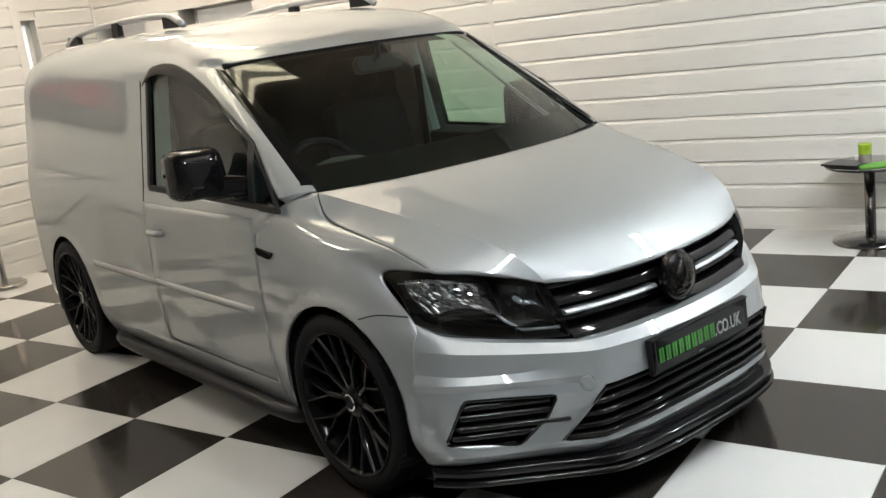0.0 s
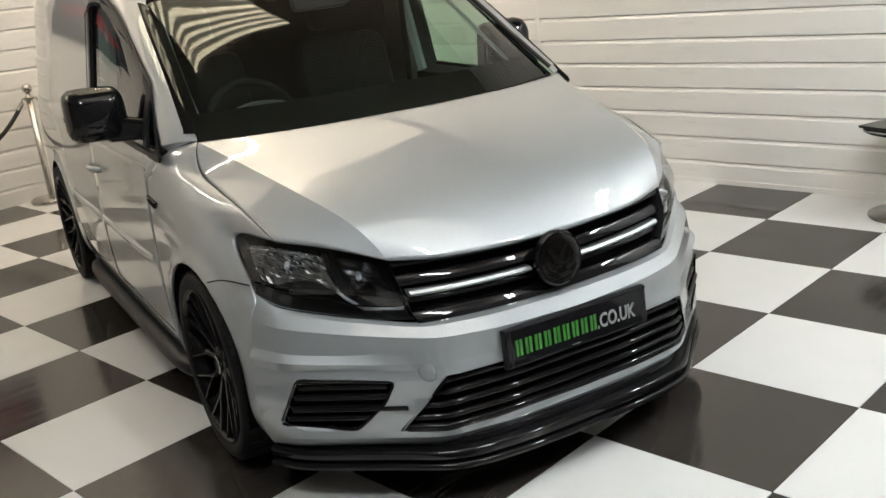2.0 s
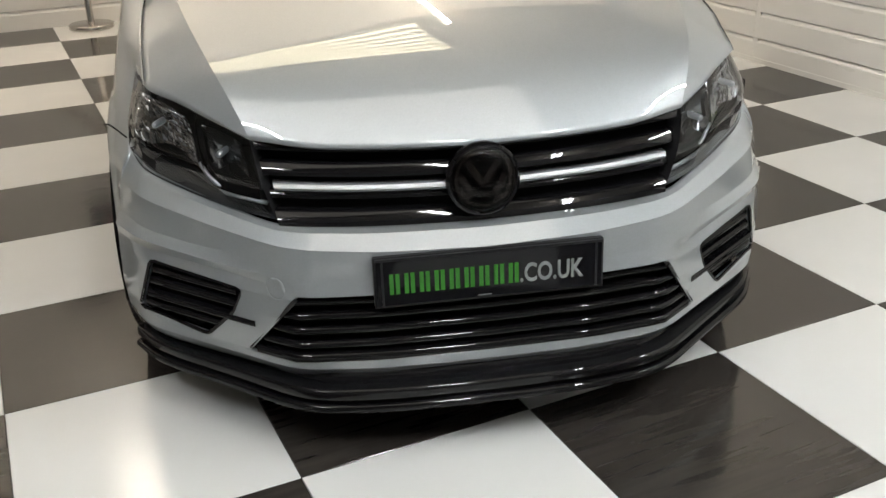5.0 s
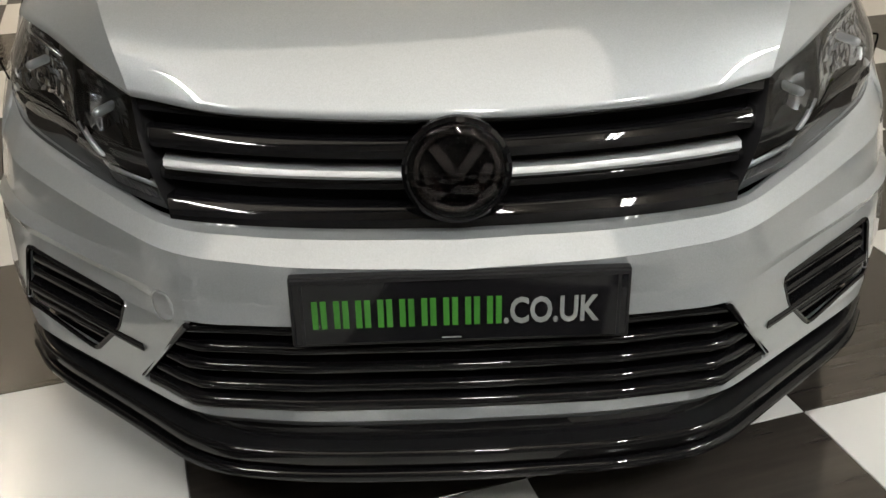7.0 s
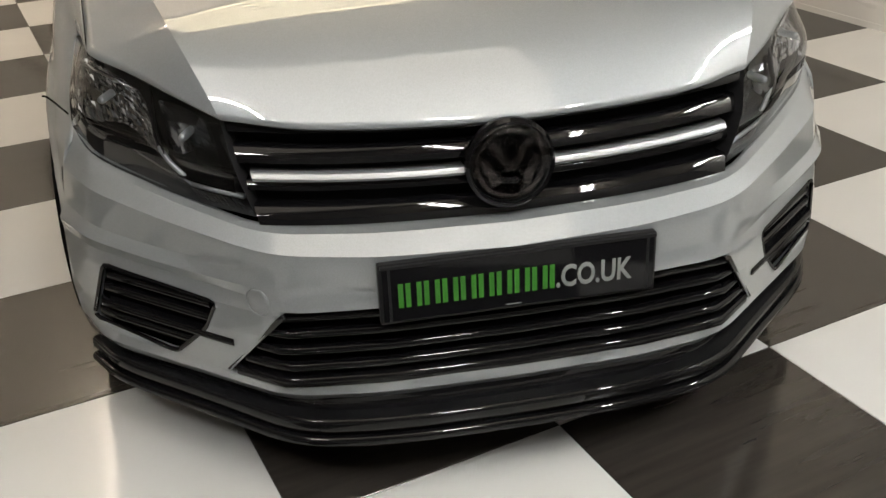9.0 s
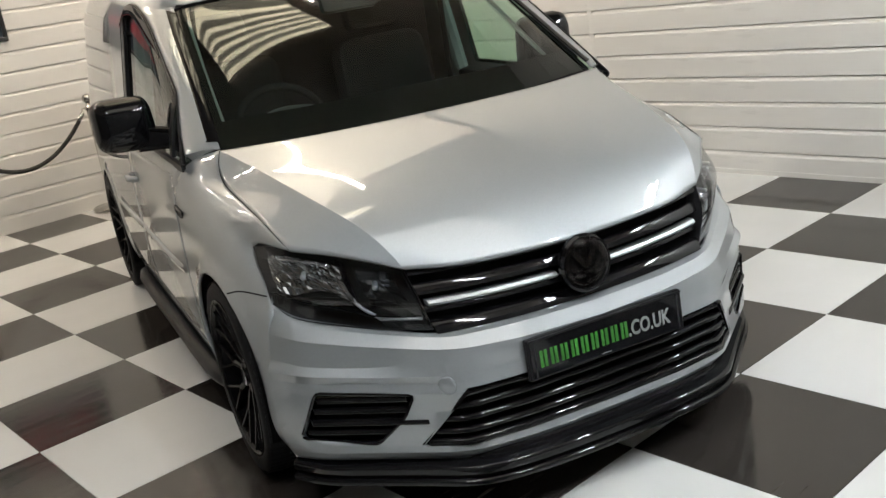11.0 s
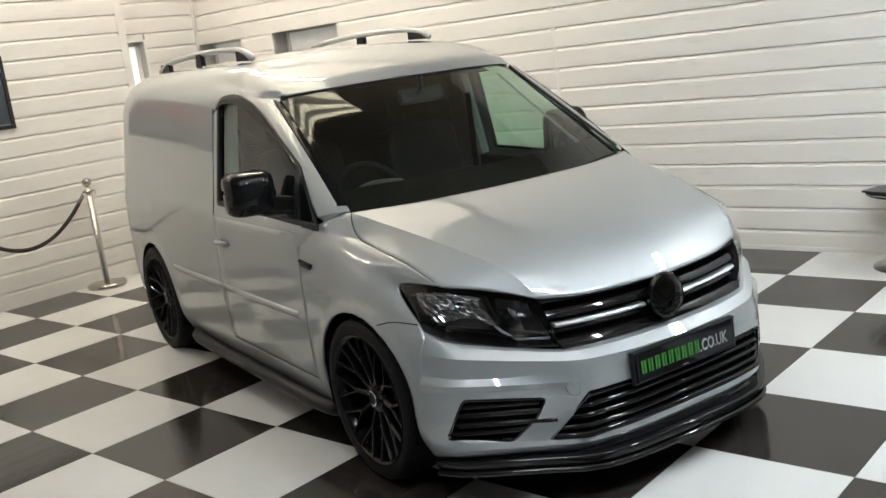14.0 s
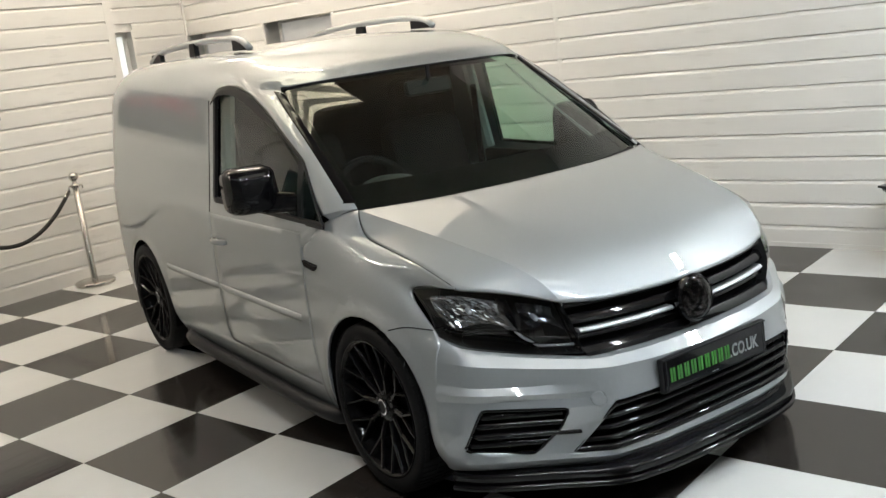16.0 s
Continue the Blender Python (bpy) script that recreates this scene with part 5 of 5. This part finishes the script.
# wheels: tyre with tread, black multi-spoke rim
def wheel(m, side):
    w = part("wheel", lathe([(0.225, -0.09), (0.247, -0.08), (0.252, -0.02), (0.240, 0.05), (0.252, 0.084), (0.260, 0.096), (0.266, 0.101), (0.264, 0.105), (0.256, 0.100), (0.250, 0.092)], 48, "x"), M_WHEEL, van, "gloss black multi-spoke alloy wheel", at=m, smooth=True)
    part("tyre", lathe([(0.252, -0.09), (0.280, -0.106), (0.310, -0.102), (0.323, -0.088), (0.327, -0.05), (0.328, 0.0), (0.327, 0.05), (0.323, 0.088), (0.310, 0.102), (0.285, 0.106), (0.266, 0.099), (0.255, 0.093)], 64, "x"), M_RUBBER, w, "black low-profile tyre", smooth=True)
    tread = bmesh.new()
    for k in range(72):
        a = 2 * math.pi * k / 72
        for x0, x1, tw in ((-0.098, -0.045, 0.2), (-0.038, -0.004, -0.12), (0.004, 0.038, 0.12), (0.045, 0.098, -0.2)):
            q = [(x0, a), (x1, a + tw * 0.05), (x1, a + tw * 0.05 + 0.062), (x0, a + 0.062)]
            lo = [tread.verts.new((x, 0.322 * math.cos(t), 0.322 * math.sin(t))) for x, t in q]
            r1 = [0.3295 if abs(x) < 0.06 else 0.3235 for x, t in q]
            hi = [tread.verts.new((x, r * math.cos(t), r * math.sin(t))) for (x, t), r in zip(q, r1)]
            tread.faces.new(hi)
            for j in range(4):
                tread.faces.new((lo[j], lo[(j + 1) % 4], hi[(j + 1) % 4], hi[j]))
    bmesh.ops.recalc_face_normals(tread, faces=tread.faces)
    part("tread", tread, M_RUBBER, w)
    spoke = bmesh.new()
    def ray(r0, a0, r1, a1, w0, w1, h0, h1):
        p0 = Vector((h0, r0 * math.cos(a0), r0 * math.sin(a0)))
        p1 = Vector((h1, r1 * math.cos(a1), r1 * math.sin(a1)))
        n = (p1 - p0).cross(Vector((1, 0, 0))).normalized()
        ring2 = []
        for p, w2 in ((p0, w0), (p1, w1)):
            ring2.append([spoke.verts.new(p + n * d + Vector((h, 0, 0))) for d, h in ((-w2, -0.03), (-w2, -0.004), (-w2 * 0.5, 0.003), (w2 * 0.5, 0.003), (w2, -0.004), (w2, -0.03))])
        for j in range(6):
            spoke.faces.new((ring2[0][j], ring2[0][(j + 1) % 6], ring2[1][(j + 1) % 6], ring2[1][j]))
    step = math.pi / 5
    ray(0.050, 0.0, 0.146, 0.0, 0.012, 0.0105, 0.060, 0.075)
    for a in (-1, 1):
        ray(0.142, a * 0.03, 0.258, a * step * 0.29, 0.0075, 0.0065, 0.074, 0.096)
    bmesh.ops.recalc_face_normals(spoke, faces=spoke.faces)
    first = part("spoke", spoke, M_WHEEL, w)
    for k in range(1, 10):
        o = new("spoke", first.data)
        o.parent, o.matrix_basis = w, pose(0, 0, 0, 36 * k)
    part("hub", lathe([(0.0, 0.030), (0.075, 0.030), (0.075, 0.052), (0.055, 0.064), (0.034, 0.069), (0.0, 0.069)], 32, "x"), M_WHEEL, w, smooth=False)
    part("hub_cap", lathe([(0.030, 0.069), (0.030, 0.075), (0.025, 0.077), (0.025, 0.073), (0.0, 0.073)], 28, "x"), M_BLACK, w)
    part("cap_ring", lathe([(0.031, 0.070), (0.031, 0.077), (0.0265, 0.078), (0.0265, 0.074)], 28, "x"), M_CHROME, w, "chrome ring")
    for k in range(5):
        a = 2 * math.pi * k / 5 + 0.3
        part("wheel_bolt", lathe([(0.0, 0.066), (0.009, 0.066), (0.009, 0.055)], 8, "x"), M_BLACK, w, at=Matrix.Translation((0, 0.052 * math.cos(a), 0.052 * math.sin(a))))
    part("brake_disc", lathe([(0.0, -0.01), (0.145, -0.01), (0.145, 0.012), (0.0, 0.012)], 40, "x"), M_STEEL, w)
    return w


for y in (0.048, 2.735):
    wheel(pose(-0.788, y, HUB + 0.003, 0, 0, 180), -1)
    wheel(pose(0.788, y, HUB + 0.003), 1)


# ---- things round the van ----
def stanchion(m):
    t = thing("stanchion", "polished steel rope post with ball top on a round base", "rope post", m, "rope posts")
    part("base", lathe([(0.0, 0.0), (0.16, 0.0), (0.162, 0.008), (0.16, 0.03), (0.152, 0.036), (0.05, 0.046), (0.0, 0.048)], 40), M_STAINLESS, t, smooth=True)
    part("pole", lathe([(0.027, 0.044), (0.025, 0.06), (0.025, 0.835), (0.0, 0.835)], 24), M_STAINLESS, t, smooth=True)
    part("collar", lathe([(0.0, 0.83), (0.040, 0.832), (0.041, 0.838), (0.022, 0.846), (0.016, 0.862), (0.016, 0.875), (0.0, 0.876)], 24), M_STAINLESS, t, smooth=True)
    part("ball", lathe([(0.0, 0.868)] + [(0.038 * math.sin(a), 0.905 - 0.038 * math.cos(a)) for a in [math.pi * k / 12 for k in range(1, 12)]] + [(0.0, 0.943)], 24), M_STAINLESS, t, smooth=True)
    for sx in (1, -1):
        part("hook", tube([(sx * 0.03, 0, 0.82), (sx * 0.055, 0, 0.835), (sx * 0.06, 0, 0.80)], 0.005, 6, steps=6), M_STAINLESS, t)
    return t


def rope(a, b, sag, name="barrier_rope"):
    """Twisted rope hanging between two hooks, with steel ends."""
    a, b = Vector(a), Vector(b)
    pts = [a.lerp(b, k / 40) - Vector((0, 0, sag * 4 * (k / 40) * (1 - k / 40))) for k in range(41)]
    t = thing(name, "black twisted barrier rope sagging between steel posts", "rope", group="barrier ropes")
    bm = bmesh.new()
    side = (b - a).cross(Vector((0, 0, 1))).normalized()
    for ph in range(3):
        fine = []
        for k in range(161):
            p = pts[min(40, k // 4)].lerp(pts[min(40, k // 4 + 1)], (k % 4) / 4)
            d = (pts[min(40, k // 4 + 1)] - pts[max(0, k // 4 - 1)]).normalized()
            up = side.cross(d)
            an = 2 * math.pi * (ph / 3 + k / 7)
            fine.append(p + 0.0085 * (math.cos(an) * side + math.sin(an) * up))
        tube(fine, 0.0095, 6, bm)
    part("cord", bm, M_ROPE, t, smooth=True)
    for q, r in ((pts[0], pts[2]), (pts[-1], pts[-3])):
        part("ferrule", tube([q, q.lerp(r, 0.8)], 0.016, 10), M_STAINLESS, t)
    return t


POSTS = [(2.04, 3.43), (0.872, 3.44), (-0.30, 3.44), (-1.47, 3.44)]
for u, v in POSTS:
    stanchion(ROOM @ Matrix.Translation((u, v, 0)))
for (a, b), (c, d) in zip(POSTS, POSTS[1:]):
    rope(ROOM @ Vector((a - 0.06, b, 0.80)), ROOM @ Vector((c + 0.06, d, 0.80)), 0.33)

# framed picture of a red car on the wall, built as flat shapes
M_PRINT = material("picture_ground", (0.036, 0.048, 0.060), 0.25, coat=0.6, spread=0.5, size=4)
M_PRINT_RED = material("picture_red", (0.33, 0.022, 0.038), 0.25, coat=0.6, spread=0.3, size=9)
M_PRINT_PALE = material("picture_pale", (0.30, 0.27, 0.27), 0.25, coat=0.6, spread=0.3, size=14)
pic = thing("framed_picture", "black framed picture of a red sports car hung on the boards", "picture", ROOM @ Matrix.Translation((0.62, V1 - 0.021, 1.43)))
W, H = 1.015, 0.575
part("print", box(0.03, -0.012, 0.03, W - 0.03, 0.0, H - 0.03), M_PRINT, pic)
for a, b, c, d in ((0, 0, W, 0.032), (0, H - 0.032, W, H), (0, 0.032, 0.032, H - 0.032), (W - 0.032, 0.032, W, H - 0.032)):
    part("frame", box(a, -0.026, b, c, 0.0, d), M_FRAME, pic, bevel=0.004)
car_line = spline([(0.10, 0, 0.20), (0.12, 0, 0.28), (0.25, 0, 0.35), (0.40, 0, 0.425), (0.54, 0, 0.43), (0.67, 0, 0.365), (0.82, 0, 0.335), (0.91, 0, 0.295), (0.925, 0, 0.23)], 24)
part("red_shape", prism([(p.x, p.z) for p in car_line] + [(0.90, 0.178), (0.74, 0.166), (0.60, 0.188), (0.14, 0.190)], "y", -0.0135, -0.0122), M_PRINT_RED, pic)
part("pale_shape", prism([(0.42, 0.352), (0.46, 0.405), (0.545, 0.408), (0.64, 0.355)], "y", -0.0145, -0.0137), M_PRINT, pic)
# dark mouth, headlamp and the pale edge of the mount
part("mouth_shape", prism([(0.755, 0.195), (0.885, 0.210), (0.895, 0.232), (0.765, 0.220)], "y", -0.0145, -0.0137), M_PRINT, pic)
part("lamp_shape", prism([(0.69, 0.285), (0.735, 0.300), (0.715, 0.328), (0.70, 0.325)], "y", -0.0145, -0.0137), M_PRINT_PALE, pic)
part("mount_edge", box(0.034, -0.0145, 0.0345, W - 0.034, -0.0125, 0.0385), M_PRINT_PALE, pic)
for x in (0.22, 0.635):
    part("wheel_shape", prism([(x + 0.052 * math.cos(k * math.pi / 8), 0.205 + 0.052 * math.sin(k * math.pi / 8)) for k in range(16)], "y", -0.0145, -0.0137), M_PRINT, pic)
    part("wheel_shape", prism([(x + 0.036 * math.cos(k * math.pi / 8), 0.205 + 0.036 * math.sin(k * math.pi / 8)) for k in range(16)], "y", -0.0152, -0.0147), M_PRINT_PALE, pic)
part("pale_shape", prism([(0.30, 0.45), (0.34, 0.45), (0.34, 0.50), (0.30, 0.50)], "y", -0.0135, -0.0122), M_PRINT_PALE, pic)

# winged wall sign, plain shapes
M_SIGN = material("sign_grey", (0.05, 0.055, 0.06), 0.35, spread=0.2)
sign = thing("wall_sign", "dark winged wall sign with a pale device", "sign", ROOM @ Matrix.Translation((0.20, V1 - 0.019, 2.08)))
left = [(0.0, 0.30), (0.23, 0.10), (0.25, 0.26)]
right = [(0.72, 0.30), (0.49, 0.10), (0.47, 0.26)]
part("wing", prism(left, "y", -0.012, 0), M_SIGN, sign)
part("wing", prism(right, "y", -0.012, 0), M_SIGN, sign)
part("disc", prism([(0.36 + 0.145 * math.cos(k * math.pi / 16), 0.16 + 0.145 * math.sin(k * math.pi / 16)) for k in range(32)], "y", -0.014, 0), M_SIGN, sign)
for k, (x, l) in enumerate(((0.28, 0.10), (0.33, 0.12), (0.39, 0.12), (0.44, 0.10))):
    part("device_bar", prism([(x, 0.16 - l / 2), (x + 0.018, 0.16 - l / 2), (x + 0.038, 0.16 + l / 2), (x + 0.02, 0.16 + l / 2)], "y", -0.018, -0.0142), M_PRINT_PALE, sign)

# bistro table with a tin and papers
M_TABLE = material("dark_glass_top", (0.012, 0.012, 0.013), 0.06, coat=0.8, spread=0.2)
M_POST = material("dark_chrome", (0.10, 0.095, 0.09), 0.12, metal=1.0, spread=0.1)
M_LIME = material("lime_plastic", (0.28, 0.42, 0.02), 0.4, spread=0.1)
M_LEAF = material("green_card", (0.10, 0.30, 0.03), 0.5, spread=0.2)
M_PAPER = material("white_paper", (0.75, 0.74, 0.70), 0.7, spread=0.04)
TAB = ROOM @ Matrix.Translation((4.005, -2.452, 0))
table = thing("bistro_table", "round dark glass bistro table on a dark metal post", "table", TAB)
part("base", lathe([(0.0, 0.0), (0.212, 0.0), (0.212, 0.008), (0.05, 0.018), (0.0, 0.02)], 40), M_TABLE, table, smooth=True)
part("post", lathe([(0.034, 0.015), (0.030, 0.03), (0.030, 0.444), (0.0, 0.444)], 24), M_POST, table, smooth=True)
part("top_plate", lathe([(0.0, 0.442), (0.09, 0.442), (0.09, 0.450), (0.0, 0.450)], 24), M_CHROME, table)
part("tabletop", lathe([(0.0, 0.450), (0.236, 0.450), (0.241, 0.454), (0.241, 0.460), (0.236, 0.464), (0.0, 0.464)], 48), M_TABLE, table, "dark glass top", smooth=False)
tin = thing("tin", "small tin with lime and grey band on the table", "tin", TAB @ pose(-0.03, 0.015, 0.464))
part("tin_body", lathe([(0.0, 0.0), (0.035, 0.0), (0.035, 0.058), (0.0, 0.058)], 24), M_PRINT_PALE, tin, smooth=False)
part("tin_band", lathe([(0.0, 0.058), (0.036, 0.058), (0.036, 0.108), (0.038, 0.110), (0.038, 0.116), (0.0, 0.114)], 24), M_LIME, tin)
tagged(part("leaflet", box(-0.07, -0.10, 0, 0.07, 0.10, 0.006), M_LEAF, at=TAB @ pose(-0.09, -0.06, 0.4644, 0, 0, 25)), "green printed leaflet lying on the table", "leaflet")
tagged(part("notebook", box(-0.08, -0.11, 0, 0.08, 0.11, 0.012), M_FRAME, at=TAB @ pose(-0.05, 0.115, 0.4644, 0, 0, -20)), "thin black folder lying on the table", "folder")
tagged(part("paper_pad", box(-0.025, -0.03, 0, 0.025, 0.03, 0.03), M_PAPER, at=TAB @ pose(0.07, 0.06, 0.4644, 0, 0, 10)), "small white pad on the table", "pad")

# ---- floor tiles ----
def tile_mesh(mat, name):
    g, h = 0.0012, TILE
    bm = bmesh.new()
    z = (-0.008, -0.0008, 0.0)
    rings = [[(g, g), (h - g, g), (h - g, h - g), (g, h - g)], [(g, g), (h - g, g), (h - g, h - g), (g, h - g)], [(g + 0.0008, g + 0.0008), (h - g - 0.0008, g + 0.0008), (h - g - 0.0008, h - g - 0.0008), (g + 0.0008, h - g - 0.0008)]]
    vs = [[bm.verts.new((*p, zz)) for p in r] for r, zz in zip(rings, z)]
    for a, b in zip(vs, vs[1:]):
        for k in range(4):
            bm.faces.new((a[k], a[(k + 1) % 4], b[(k + 1) % 4], b[k]))
    bm.faces.new(vs[-1])
    me = bpy.data.meshes.new(name)
    bm.to_mesh(me)
    bm.free()
    me.materials.append(mat)
    return me


tiles = [tile_mesh(M_WHITE_TILE, "tile"), tile_mesh(M_BLACK_TILE, "tile")]
for i in range(math.floor(U0 / TILE), 8):
    for j in range(math.floor(V0 / TILE), 8):
        u, v = i * TILE, j * TILE
        if u + TILE > U1 + 0.2 or (v > V1 + 0.1 and u < 1.2):
            continue
        ob = new("tile", tiles[(i + j) % 2])
        ob.parent = floor
        ob.matrix_basis = Matrix.Translation((u, v, 0))

# ---- wall boards ----
rows = int((TOP - 0.05) / BOARD)
R = FACE_LONG
clad(wall_long, [
    (R @ Matrix.Translation((-SEAM + 0.012, 0, 0)), SEAM - V0 - 0.012, None),
    (R @ Matrix.Translation((-WIN[0][0] + 0.02, 0, 0)), WIN[0][0] - 0.02 - SEAM - 0.012, None),
    (R @ Matrix.Translation((-WIN[0][1] - 0.02, 0, 0)), WIN[0][1] - WIN[0][0] + 0.04, (WZ0 - 0.02, WZ1 + 0.02)),
    (R @ Matrix.Translation((-WIN[1][0] + 0.02, 0, 0)), WIN[1][0] - WIN[0][1] - 0.04, None),
    (R @ Matrix.Translation((-VF + 0.04, 0, 0)), VF - 0.04 - WIN[1][0] + 0.02, (WZ0 - 0.02, WZ1 + 0.02)),
], -0.0075, rows)
clad(wall_left, [(Matrix.Translation((U0, V1, 0)), UE - 0.06 - U0, None)], -0.0105, rows)
clad(wall_far, [
    (Matrix.Translation((UE - 0.9, VF, 0)), NW[0] - 0.02 - UE + 0.9, None),
    (Matrix.Translation((NW[0] - 0.02, VF, 0)), NW[1] - NW[0] + 0.04, (NW[2] - 0.1, NW[3] + 0.02)),
    (Matrix.Translation((NW[1] + 0.02, VF, 0)), U1 - 0.04 - NW[1] - 0.02, None),
], 0.02, rows)
